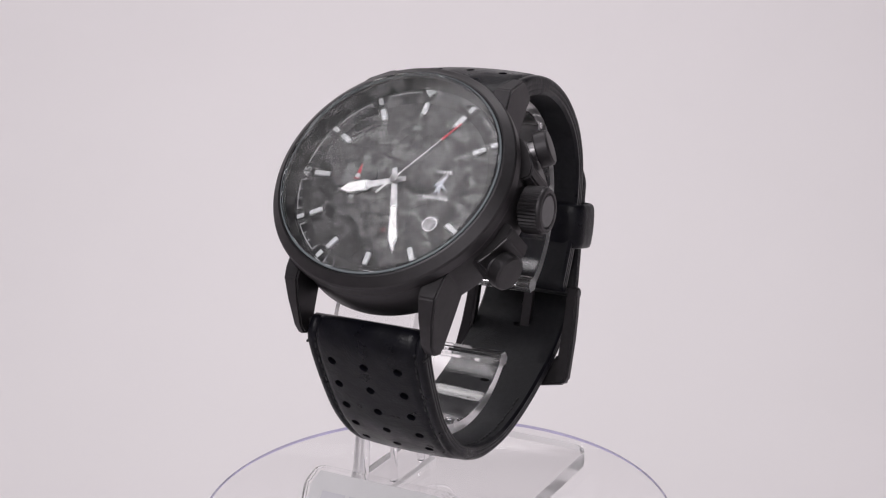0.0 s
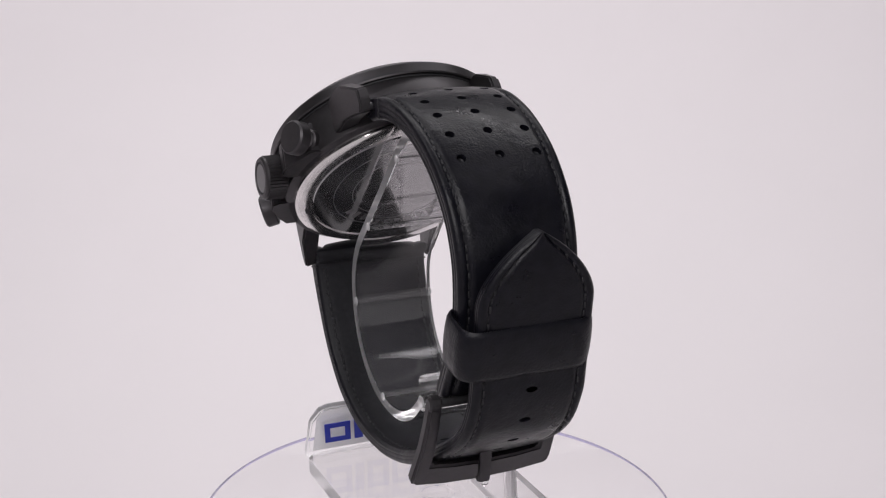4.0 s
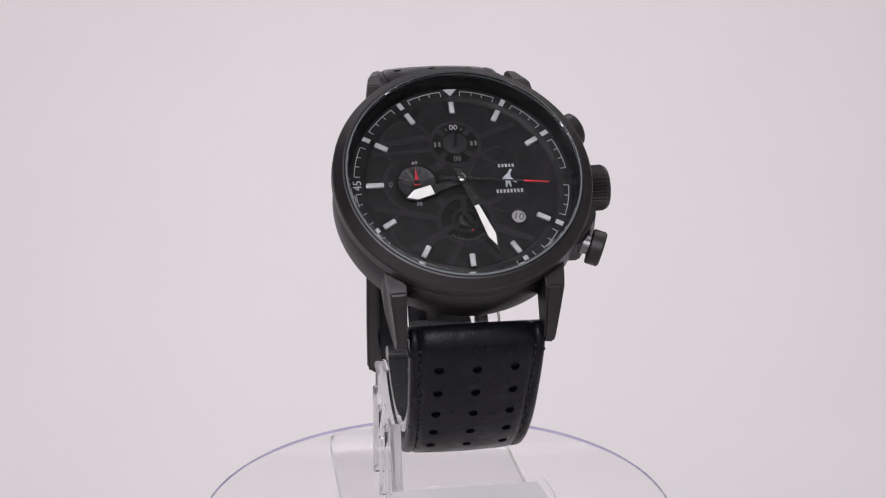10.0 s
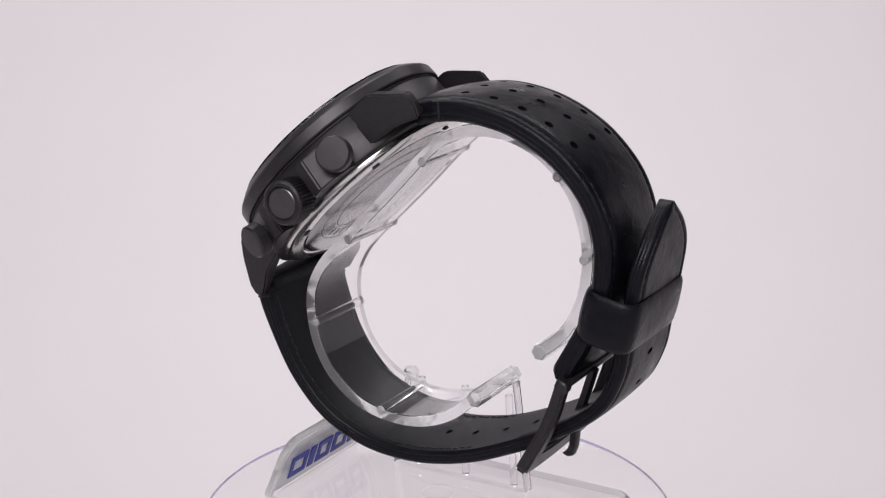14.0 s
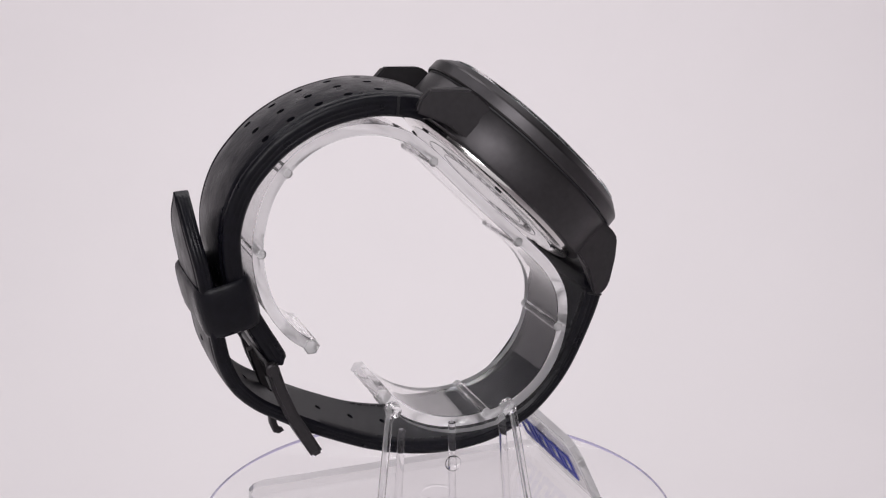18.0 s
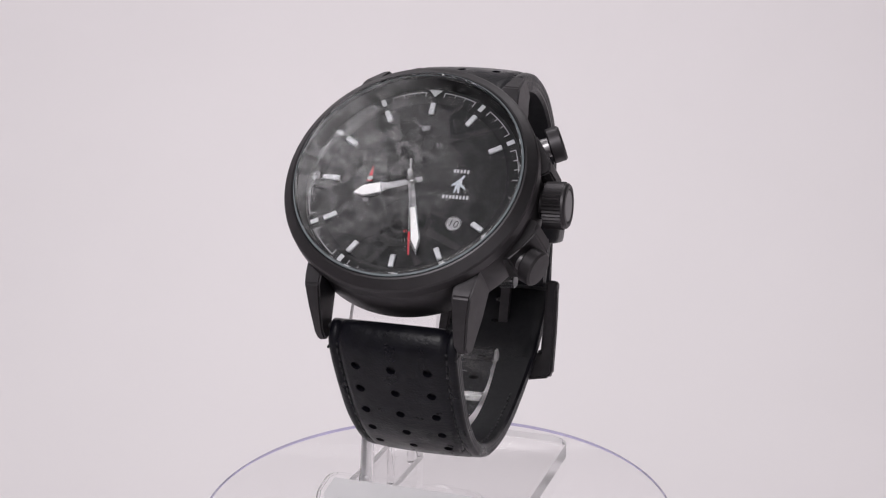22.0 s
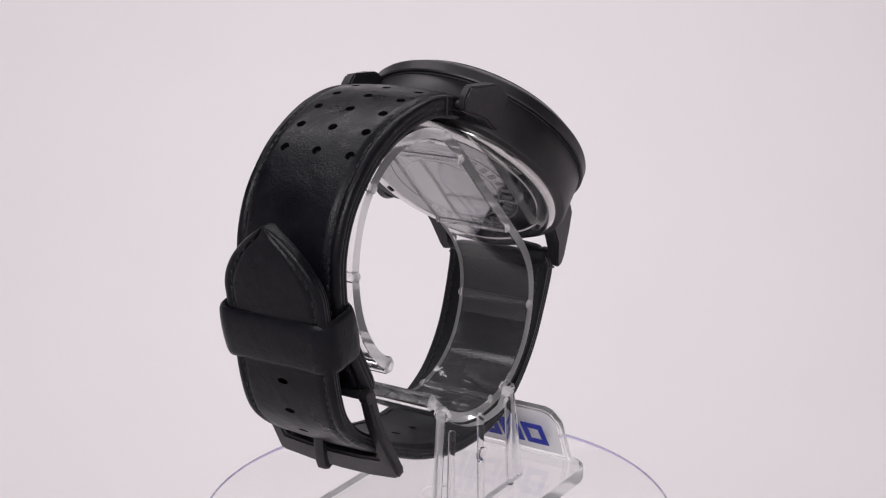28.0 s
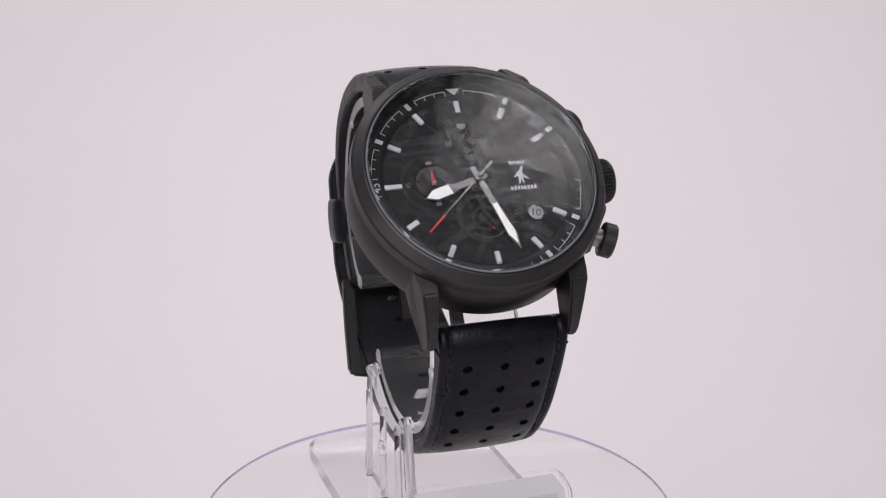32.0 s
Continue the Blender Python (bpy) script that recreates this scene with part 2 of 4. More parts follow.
# ---- the set ----
def backdrop():
    """A white paper sweep: floor, rounded corner and back, with rounded side wings."""
    bm = bmesh.new()
    half, back, floor_z, top, rad = 900, 700, -230, 300, 260
    prof = [(-900, floor_z), (-300, floor_z), (back - rad, floor_z)]
    prof += [(back - rad + rad * math.sin(radians(a)), floor_z + rad - rad * math.cos(radians(a))) for a in range(6, 91, 6)]
    prof += [(back, 150), (back, top)]
    rows = [[bm.verts.new((x, y, z)) for y, z in prof] for x in (-half, -500, 0, 500, half)]
    for a, b in zip(rows, rows[1:]):
        for j in range(len(prof) - 1):
            bm.faces.new((a[j], b[j], b[j + 1], a[j + 1]))
    ob = part("backdrop", bm, BACKDROP)
    sol = ob.modifiers.new("thick", "SOLIDIFY")
    sol.thickness, sol.offset = 0.004, -1
    return tagged(ob, "seamless white paper backdrop sweep, evenly lit", "backdrop", kind="structure")


backdrop()
# unseen shell added round the set: white sides bounce light, dark parts block it
for side in (-1, 1):
    w = part("wall_left" if side < 0 else "wall_right", box(side * 900 - 10 + side * 12, side * 900 + 10 + side * 12, -900, 720, -236, 300), BACKDROP, smooth=0)
    tagged(w, "unseen plain white side screen added to close the set", "wall", kind="structure")
c = part("ceiling", box(-930, 930, -930, 730, 660, 680), DARK_SHELL, smooth=0)
tagged(c, "unseen dark ceiling added to close the set", "ceiling", kind="structure")
for name, dims in (("wall_back", (-930, 930, 722, 742, -236, 660)), ("wall_side_left", (-950, -930, -930, 742, -236, 660)), ("wall_side_right", (930, 950, -930, 742, -236, 660))):
    w = part(name, box(*dims), DARK_SHELL, smooth=0)
    tagged(w, "unseen dark wall added behind the white screens", "wall", kind="structure")
w = part("wall_front", box(-930, 930, -930, -915, -236, 120), BACKDROP, smooth=0)
tagged(w, "unseen plain light screen added behind the tripod", "wall", kind="structure")

# ---- turntable ----
table = empty("turntable", "clear round acrylic turntable plate on a pale grey spindle", "turntable")
disc = part("plate", lathe([(0.0, -2.0), (46.4, -2.0), (46.8, -1.7), (46.95, -1.0), (46.8, -0.3), (46.4, 0.0), (0.0, 0.0)], 160), DISC_ACRYLIC, table)
part("rim", lathe([(46.7, -1.75), (47.0, -1.55), (47.05, -1.0), (47.0, -0.45), (46.7, -0.25)], 160, closed=True), VIOLET, table, "faintly violet polished rim")
part("spindle", lathe([(0.0, -2.1), (3.0, -2.1), (3.4, -3), (3.4, -90), (0.0, -90)], 32), DRUM_GREY, table, "grey spindle under the plate")
part("base_drum", lathe([(0.0, -90), (36, -90), (38, -92), (38, -228), (0.0, -228)], 64), DRUM_GREY, table, "pale grey turntable body")

# ---- display stand ----
stand = empty("watch_stand", "clear acrylic watch display stand with an angled sign board", "display stand")
SX0, SX1 = -8.0, 8.4


def rounded_rect(x0, x1, y0, y1, r, n=6):
    pts = []
    for cx, cy, a in ((x1 - r, y1 - r, 0), (x0 + r, y1 - r, 90), (x0 + r, y0 + r, 180), (x1 - r, y0 + r, 270)):
        pts += [(cx + r * math.cos(radians(a + 90 * k / n)), cy + r * math.sin(radians(a + 90 * k / n))) for k in range(n + 1)]
    return pts


frost_edges(part("base_plate", prism(rounded_rect(-19, 18.5, -29.6, 35, 4), 0.05, 3.2, 0.3), ACRYLIC, stand, smooth=20), Vector((0, 0, 1)), 0.5, EDGE_CLEAR)
part("hub", lathe([(2.9, 3.22), (3.7, 3.22), (3.6, 3.35), (3.0, 3.35)], 40, closed=True), PLATE_CLEAR, stand)

CUFF = [(27.4, 39.6), (31.5, 43.0), (35.2, 48.8), (36.9, 55.9), (36.6, 63.0), (33.8, 70.8), (28.6, 76.6), (22.0, 80.0), (15.0, 80.8),
        (8.5, 79.3), (3.0, 75.4), (-6.5, 65.6), (-16.0, 56.2), (-21.6, 50.0), (-24.3, 43.5), (-23.6, 35.0), (-19.9, 27.6), (-13.4, 22.4),
        (-5.8, 20.4), (1.8, 20.8), (8.5, 23.5), (13.8, 27.9)]
cuff_path, cuff_len = spline(CUFF, 120)


def cuff_section(s):
    return [(SX0, -1.95), (SX0 + 0.15, -2.05), (SX1 - 0.15, -2.05), (SX1, -1.95), (SX1, 0.0), (SX1 - 0.15, 0.08), (SX0 + 0.15, 0.08), (SX0, 0.0)]


cuff = part("cuff", sweep(cuff_path, cuff_section), CUFF_ACRYLIC, stand, "open clear cuff that holds the watch strap", smooth=20)
cuff.data.materials.append(EDGE_CLEAR)
for f in cuff.data.polygons:
    if abs(f.normal.x) > 0.9:
        f.material_index = 1


def cuff_rib(share, r, inward=1.6, over=0.15, sides=14):
    p, t, s = cuff_path[round(share * 120)]
    nrm = np.array([t[1], -t[0]])
    mid = np.array([4.0, 52.0])
    if np.dot(nrm, mid - p) < 0:
        nrm = -nrm
    y, z = p + nrm * inward
    ob = part("rib", rod((SX0 - over, y, z), (SX1 + over, y, z), r, sides, 0.3), RIB_CLEAR, stand)
    frost_edges(ob, Vector((0, 0, 1)), -1)
    for f in ob.data.polygons:
        f.material_index = 1 if abs(f.normal.x) > 0.3 else 0
    return ob


cuff_rib(0.0, 1.6, 0.9, sides=6), cuff_rib(1.0, 1.6, 0.8, sides=6)
for share in (0.13, 0.235, 0.435, 0.575, 0.712, 0.855):
    cuff_rib(share, 0.95)

# pillar: a flared plate under one edge of the cuff, with three ribs and a round boss
pl = [(15.4, 2.9), (12.9, 24.6), (12.4, 27.0)]
arc = [(p[0], p[1] - 0.4) for p, t, s in cuff_path if s > 0.80 and p[1] < 27.2 and p[0] < 12.0]
arc = [a for a in arc if a[0] > -11.8]
outline = pl + sorted(arc, key=lambda a: -a[0])[::2] + [(-12.1, 23.6), (-15.6, 2.9)]
bm = prism(outline, -0.9, 0.9)
pillar = part("pillar", bm, PLATE_CLEAR, stand, "upright clear pillar under the cuff", m=Matrix(((0, 0, 1, -9.4), (1, 0, 0, 0), (0, 1, 0, 0), (0, 0, 0, 1))))
frost_edges(pillar, Vector((1, 0, 0)), 0.5, CUT_EDGE)
for y in (10.7, 0.6, -9.6):
    part("pillar_rib", rod((-10.7, y * 1.12, 3.3), (-10.6, y, 22.6), 0.75, 10, 0.2), POST_CLEAR, stand)
bm = bmesh.new()
bmesh.ops.create_uvsphere(bm, u_segments=20, v_segments=12, radius=1.6)
part("boss", bm, ACRYLIC, stand, m=Matrix.Translation((-11.0, 0.6, 14.2)) @ Matrix.Diagonal((0.6, 1, 1, 1)))

for y0, z0, y1, z1 in ((15.4, 3.3, 12.7, 26.0), (-15.6, 3.3, -12.2, 23.4)):
    part("pillar_flange", rod((-9.9, y0, z0), (-9.7, y1, z1), 0.8, 8, 0.2), POST_CLEAR, stand, "rounded clear edge of the pillar")
    part("shoulder", rod((-10.6, y1 * 0.94, z1 - 0.2), (-8.1, y1 * 0.94, z1 + 0.5), 1.5, 14, 0.5), POST_CLEAR, stand, "thick clear shoulder where pillar meets cuff")

# sign board: leans back over the front of the base; local x across, y up the slope, z out of the face
LEAN = radians(66)
BOARD = Matrix.Translation((1.6, -29.4, 3.3)) @ Matrix.Rotation(LEAN, 4, "X")
board = part("sign_board", prism([(-16.5, 0), (17.0, 0), (17.0, 10.4), (15.4, 13.4), (13.6, 14.2), (-13.2, 14.2), (-14.9, 13.4), (-16.5, 10.4)], -1.8, 0.0, 0.35), ACRYLIC, stand, smooth=20, m=BOARD)
frost_edges(board, Vector((0, -math.sin(LEAN), math.cos(LEAN))), 0.5, EDGE_CLEAR)
bm = bmesh.new()
bm.faces.new([bm.verts.new((x, y, 0.1)) for x, y in ((-14.8, 0.6), (15.2, 0.6), (15.4, 10.2), (13.6, 13.2), (-13.2, 13.2), (-14.9, 10.2))])
part("film", bm, SIGN_FILM, board, "white printed film on the face", smooth=0, m=BOARD)
x = -12.8
for width in (5.0, 5.2, 4.8, 1.9, 5.7):
    lean = 0.9
    lo, hi, bar = 4.0, 9.6, 1.3
    for x0, x1, y0, y1 in ((x, x + width, lo, lo + bar), (x, x + width, hi - bar, hi), (x, x + 1.2, lo + bar, hi - bar), (x + width - 1.2, x + width, lo + bar, hi - bar)):
        if width < 2:
            if y0 != lo:
                continue
            y1 = hi
        la, lb = lean * (y0 - lo) / 6, lean * (y1 - lo) / 6
        shape = [(x0 + la, y0), (x1 + la, y0), (x1 + lb, y1), (x0 + lb, y1)]
        part("printed_block", prism(shape, -2.02, -1.84), BLUE, board, "plain blue printed shape", smooth=0, m=BOARD)
        # the blue print showing through the film, put on the face as pale shapes
        part("show_through_block", prism(shape, 0.142, 0.19), SHOW_THROUGH, board, "plain pale shape of the blue print showing through", smooth=0, m=BOARD)
    x += width + 0.85

# ---- watch ----
watch = empty("wristwatch", "black chronograph wristwatch with perforated leather strap, buckled round a clear cuff", "wristwatch")
MID = 2.53
DIAL = Matrix.Translation((MID, -17.6, 70.8)) @ Matrix.Rotation(radians(0.3), 4, "Z") @ Matrix.Rotation(radians(45.6), 4, "X")   # u, v, h above the dial
BODY = DIAL @ Matrix.Translation((0, 0, 0.35))   # the case stands a little prouder than the dial

# mid case with its stepped waist
case = part("case", lathe([(0, -8.2), (22.0, -8.2), (22.45, -7.9), (22.55, -7.5), (22.55, -0.25), (22.3, 0.05), (20.2, 0.05), (20.2, -1.35), (0, -1.35)], 128), BLACK_STEEL, watch,
            "satin black coated steel case", m=BODY)
part("case_back", lathe([(0, -9.5), (17.8, -9.5), (18.0, -9.75), (18.6, -9.75), (19.5, -9.65), (20.4, -9.45), (20.9, -9.1), (21.0, -8.7), (21.0, -8.25), (0, -8.25)], 128), STEEL, watch, "polished steel case back with a dark printed centre", smooth=30, m=BODY)
BACK = BODY @ Matrix.Translation((0, 0, 0.6))
back = part("back_plate", lathe([(0, -10.35), (17.4, -10.35), (17.6, -10.12), (0, -10.12)], 96), BACK_MIRROR, watch, "dark mirror-like back plate with engraved ring text", m=BACK)
for r in (13.4, 9.6):
    part("engraved_ring", lathe([(r, -10.36), (r + 0.16, -10.36), (r + 0.16, -10.4), (r, -10.4)], 72, closed=True), SATIN_STEEL, back, m=BACK)
for k, ch in enumerate("JAPAN"):
    a = radians(-62 + k * 9.5)
    letters(ch, 2.4, BACK @ Matrix.Rotation(a, 4, "Z") @ Matrix.Translation((0, -11.5, -10.42)) @ Matrix.Rotation(math.pi, 4, "Y") @ Matrix.Rotation(math.pi, 4, "Z"), SATIN_STEEL, back, "engraved_letter")
for k in range(26):
    a = radians(k * 11.5 + 10)
    if k in (20, 21, 22, 23, 24, 25):
        continue
    part("engraved_bar", box(-0.5, 0.5, 10.6, 12.5, -10.40, -10.36), SATIN_STEEL, back, smooth=0, m=BACK @ Matrix.Rotation(a, 4, "Z"))
for k in range(6):
    part("back_notch", box(-0.8, 0.8, 18.3, 19.2, -10.55, -10.3, 0.1), DRUM, watch, m=BACK @ Matrix.Rotation(radians(60 * k + 12), 4, "Z"))

# bezel: upright wall, broad chamfer, thin lip round the glass
part("bezel", lathe([(20.8, 3.2), (20.8, 4.05), (21.0, 4.2), (21.3, 4.12), (22.75, 2.95), (23.0, 2.55), (23.1, 0.7), (22.95, 0.4), (22.3, 0.3), (20.35, 0.3), (20.35, 1.2), (20.6, 3.2)], 160, closed=True),
     BEZEL_STEEL, watch, "satin black bezel with a sloping rim", smooth=14, m=BODY)
part("bezel_seam", lathe([(21.6, 0.0), (22.5, 0.0), (22.5, 0.35), (21.6, 0.35)], 128, closed=True), DRUM, watch, m=BODY)
part("gasket", lathe([(20.45, 3.6), (20.78, 3.6), (20.78, 4.32), (20.45, 4.36)], 128, closed=True), material("pale_gasket", (0.30, 0.34, 0.36), 0.25, transmission=0.4), watch, "pale translucent gasket round the glass", m=BODY)
glass = part("crystal", lathe([(0, 4.94), (10, 4.93), (16, 4.91), (20.2, 4.88), (20.36, 4.84), (20.42, 4.74), (20.42, 4.3), (20.42, 3.95), (19.9, 3.95), (10, 3.95), (0, 3.95)], 128), CRYSTAL, watch, "slightly domed clear crystal with smudges", smooth=12, m=BODY)
glass.data.materials.append(CLEAR_GLASS)
out = (BODY.to_3x3() @ Vector((0, 0, 1))).normalized()
for f in glass.data.polygons:
    if f.normal.dot(out) < -0.3:
        f.material_index = 1
glass.visible_shadow = False

# dial
dial = part("dial", lathe([(0, -0.9), (20.0, -0.9), (20.0, 0.0), (0, 0.0)], 128), DIAL_BLACK, watch, "matte black dial", m=DIAL)
part("rehaut", lathe([(19.7, 0.5), (19.85, 0.02), (20.05, 0.02), (20.5, 3.4), (20.35, 3.4)], 128, closed=True), DIAL_BLACK, watch, m=DIAL)
part("chapter_ring", lathe([(16.95, 0.012), (17.3, 0.25), (17.85, 0.47), (18.4, 0.5), (19.75, 0.5), (19.75, 0.012)], 128, closed=True), DIAL_BLACK, watch, "raised black ring that carries the minute track", smooth=60, m=DIAL)
RING = 0.5


def on_dial(clock, r, h=0.0):
    """The pose at a clock angle (degrees from 12, clockwise), r out, with y pointing out."""
    return DIAL @ Matrix.Rotation(radians(-clock), 4, "Z") @ Matrix.Translation((0, r, h))


def index_mesh(length, width, height):
    return box(-width / 2, width / 2, -length / 2, length / 2, 0.0, height, 0.14, 1)


for hour in range(12):
    if hour in (3,):
        continue
    ln = 3.2 if hour == 9 else 2.5
    part("hour_index", index_mesh(ln, 1.0, 0.45), SILVER, dial, m=on_dial(hour * 30, 15.7 if hour != 9 else 15.45, 0.01))
    if hour not in (0, 9):
        part("minute_block", box(-0.42, 0.42, -0.7, 0.7, 0.0, 0.07), SILVER, dial, smooth=0, m=on_dial(hour * 30, 18.65, RING + 0.01))
part("triangle", prism([(-1.25, 0.65), (1.25, 0.65), (0, -0.75)], 0.0, 0.09), SILVER, dial, smooth=0, m=on_dial(0, 18.85, RING + 0.01))
# railway minute track: an arc and inward ticks between the hours
for hour in range(12):
    for lo, hi in ((hour * 30 + 5.4, hour * 30 + 24.6),):
        bm = bmesh.new()
        n = 10
        ring = []
        for i in range(n + 1):
            a = radians(lo + (hi - lo) * i / n)
            ring.append([bm.verts.new((r * math.sin(a), r * math.cos(a), h)) for r, h in ((19.0, RING + 0.01), (19.11, RING + 0.01), (19.11, RING + 0.05), (19.0, RING + 0.05))])
        for p, q in zip(ring, ring[1:]):
            for j in range(4):
                bm.faces.new((p[j], q[j], q[(j + 1) % 4], p[(j + 1) % 4]))
        bm.faces.new(ring[0]), bm.faces.new(ring[-1][::-1])
        for k in range(4):
            a = hour * 30 + 6 * (k + 1) + (-0.5 if k == 0 else 0.5 if k == 3 else 0)
            deep = 1.0 if k in (0, 3) else 0.75
            tick = box(-0.055, 0.055, -deep, 0, RING + 0.01, RING + 0.05)
            bmesh.ops.transform(tick, matrix=Matrix.Rotation(radians(-a), 4, "Z") @ Matrix.Translation((0, 19.05, 0)), verts=tick.verts)
            join(bm, tick)
        part("minute_track", bm, WHITE_PAINT, dial, smooth=0, m=DIAL)
letters("45", 2.1, on_dial(270, 18.5, RING + 0.03), WHITE_PAINT, dial, depth=0.02)

# openworked look: dark grey bridges, gear rings and struts over the black ground
def ring_part(name, u, v, r0, r1, h0, h1, mat, a0=0.0, a1=360.0, n=64):
    bm = lathe([(r0, h0), (r1, h0), (r1, h1), (r0, h1)], n, closed=True, a0=a0, a1=a1)
    return part(name, bm, mat, dial, smooth=30, m=DIAL @ Matrix.Translation((u, v, 0)))


def strut(u0, v0, u1, v1, w0, w1, h=0.05, mat=None):
    a, b = Vector((u0, v0)), Vector((u1, v1))
    t = (b - a).normalized()
    b = b * min(1, 16.5 / b.length)
    nn = Vector((-t.y, t.x))
    pts = [a + nn * w0, a - nn * w0, b - nn * w1, b + nn * w1]
    return part("bridge", prism([(p.x, p.y) for p in pts], 0.008, h), mat or BRIDGE, dial, smooth=0, m=DIAL)


TOP, LOWER, LEFT = (-0.2, 8.2), (-0.2, -7.6), (-8.0, 0.2)
# upper gear: solid hub, ring pierced by eight round holes, fine toothed edge
part("upper_subdial", lathe([(0, 0.10), (2.1, 0.10), (2.2, 0.06), (0, 0.06)], 48), BRIDGE, dial, "dark grey subdial hub", m=DIAL @ Matrix.Translation((*TOP, 0)))
ring_part("gear_ring", *TOP, 4.15, 4.75, 0.01, 0.07, BRIDGE)
ring_part("gear_ring", *TOP, 2.25, 2.5, 0.01, 0.07, SUBDIAL)
for k in range(8):
    a = radians(45 * k + 22.5)
    u, v = TOP[0] + 3.3 * math.cos(a), TOP[1] + 3.3 * math.sin(a)
    part("subdial_pierce", lathe([(0, 0.012), (0.68, 0.012), (0.68, 0.02), (0, 0.02)], 24), SUBDIAL, dial, smooth=0, m=DIAL @ Matrix.Translation((u, v, 0)))
    a = radians(45 * k)
    strut(TOP[0] + 2.1 * math.cos(a), TOP[1] + 2.1 * math.sin(a), TOP[0] + 4.3 * math.cos(a), TOP[1] + 4.3 * math.sin(a), 0.34, 0.55)
# dark plates under the figures of the upper gear
for a0, a1 in ((60, 120), (158, 200), (-20, 22), (236, 304)):
    ring_part("figure_plate", *TOP, 2.6, 4.1, 0.075, 0.10, SUBDIAL, a0, a1, 16)
# lower gear: open ring with three arms that run on to the rim
part("lower_subdial", lathe([(0, 0.10), (1.1, 0.10), (1.2, 0.02), (0, 0.02)], 40), BRIDGE, dial, "dark grey subdial hub", m=DIAL @ Matrix.Translation((*LOWER, 0)))
part("subdial_floor", lathe([(0, 0.004), (4.4, 0.004), (4.4, 0.010), (0, 0.010)], 64), SUBDIAL, dial, m=DIAL @ Matrix.Translation((*LOWER, 0)))
ring_part("gear_ring", *LOWER, 4.35, 5.15, 0.01, 0.07, BRIDGE)
ring_part("gear_ring", *LOWER, 2.0, 2.5, 0.012, 0.05, BRIDGE)
for a in (90, 205, 335):
    c, q = math.cos(radians(a)), math.sin(radians(a))
    strut(LOWER[0] + c, LOWER[1] + q, LOWER[0] + 4.5 * c, LOWER[1] + 4.5 * q, 0.35, 0.55, 0.055)
for k in range(6):
    a = radians(60 * k + 10)
    part("subdial_pierce", lathe([(0, 0.013), (0.55, 0.013), (0.55, 0.02), (0, 0.02)], 20), DIAL_BLACK, dial, smooth=0,
         m=DIAL @ Matrix.Translation((LOWER[0] + 3.4 * math.cos(a), LOWER[1] + 3.4 * math.sin(a), 0)))
for u0, v0, u1, v1, w0, w1 in ((-4.2, -10.0, -11.6, -14.4, 0.8, 0.45), (-4.8, -7.0, -17.8, -5.0, 0.7, 0.4), (-4.6, 9.8, -16.2, 9.4, 0.75, 0.5), (-4.4, 7.0, -16.8, 7.2, 0.35, 0.35),
                               (4.4, 9.4, 12.4, 13.2, 0.7, 0.5), (4.6, -9.2, 12.6, -13.6, 0.8, 0.5), (-2.6, 4.3, -5.2, 2.8, 0.7, 0.8), (-3.6, -4.4, -5.8, -2.4, 0.7, 0.9),
                               (3.9, 5.4, 7.2, 3.6, 0.55, 0.3), (3.9, -4.6, 7.0, -3.2, 0.6, 0.4), (-1.5, -12.2, -4.6, -17.6, 0.4, 0.6), (2.2, -12.0, 5.2, -17.4, 0.4, 0.6)):
    strut(u0, v0, u1, v1, w0, w1, 0.045)
# arcs of larger wheels half hidden behind
ring_part("wheel_arc", *LEFT, 5.4, 6.0, 0.01, 0.04, BRIDGE, 120, 245, 40)
ring_part("wheel_arc", -9.0, 8.6, 4.2, 4.7, 0.01, 0.035, BRIDGE, 20, 230, 40)
ring_part("wheel_arc", -9.4, -9.0, 3.7, 4.3, 0.01, 0.035, BRIDGE, 100, 330, 40)
ring_part("wheel_arc", 8.4, 0.4, 6.6, 7.0, 0.01, 0.03, BRIDGE, 95, 265, 40)
# small seconds: shallow sunray cone in a dark ring
bm = bmesh.new()
rng = random.Random(4)
apex = bm.verts.new((0, 0, 0.05))
rim_v = [bm.verts.new((3.3 * math.cos(radians(5 * k)), 3.3 * math.sin(radians(5 * k)), 0.40 + rng.uniform(-0.05, 0.05))) for k in range(72)]
for k in range(72):
    bm.faces.new((apex, rim_v[k], rim_v[(k + 1) % 72]))
part("small_seconds_dial", bm, SUNRAY, dial, "small seconds dial with a sunray sheen", smooth=0, m=DIAL @ Matrix.Translation((*LEFT, 0)))
ring_part("subdial_ring", *LEFT, 3.3, 3.75, 0.01, 0.42, SUBDIAL)
for k in range(15):
    a = radians(-70 + 10 * k)
    part("subdial_tick", box(-0.05, 0.05, 2.75, 3.15 if k % 3 else 3.3, 0.43, 0.45), GREY_PAINT, dial, smooth=0, m=DIAL @ Matrix.Translation((*LEFT, 0)) @ Matrix.Rotation(-a, 4, "Z"))
for k in range(13):
    a = radians(180 - 42 + 7 * k)
    part("subdial_tick", box(-0.06, 0.06, 3.75, 4.2 if k % 3 else 4.35, 0.08, 0.11), GREY_PAINT, dial, smooth=0, m=DIAL @ Matrix.Translation((*LOWER, 0)) @ Matrix.Rotation(-a, 4, "Z"))
for a in (-26, 26):
    part("subdial_tick", box(-0.07, 0.07, 2.9, 3.5, 0.11, 0.13), GREY_PAINT, dial, smooth=0, m=DIAL @ Matrix.Translation((*TOP, 0)) @ Matrix.Rotation(radians(-a), 4, "Z"))
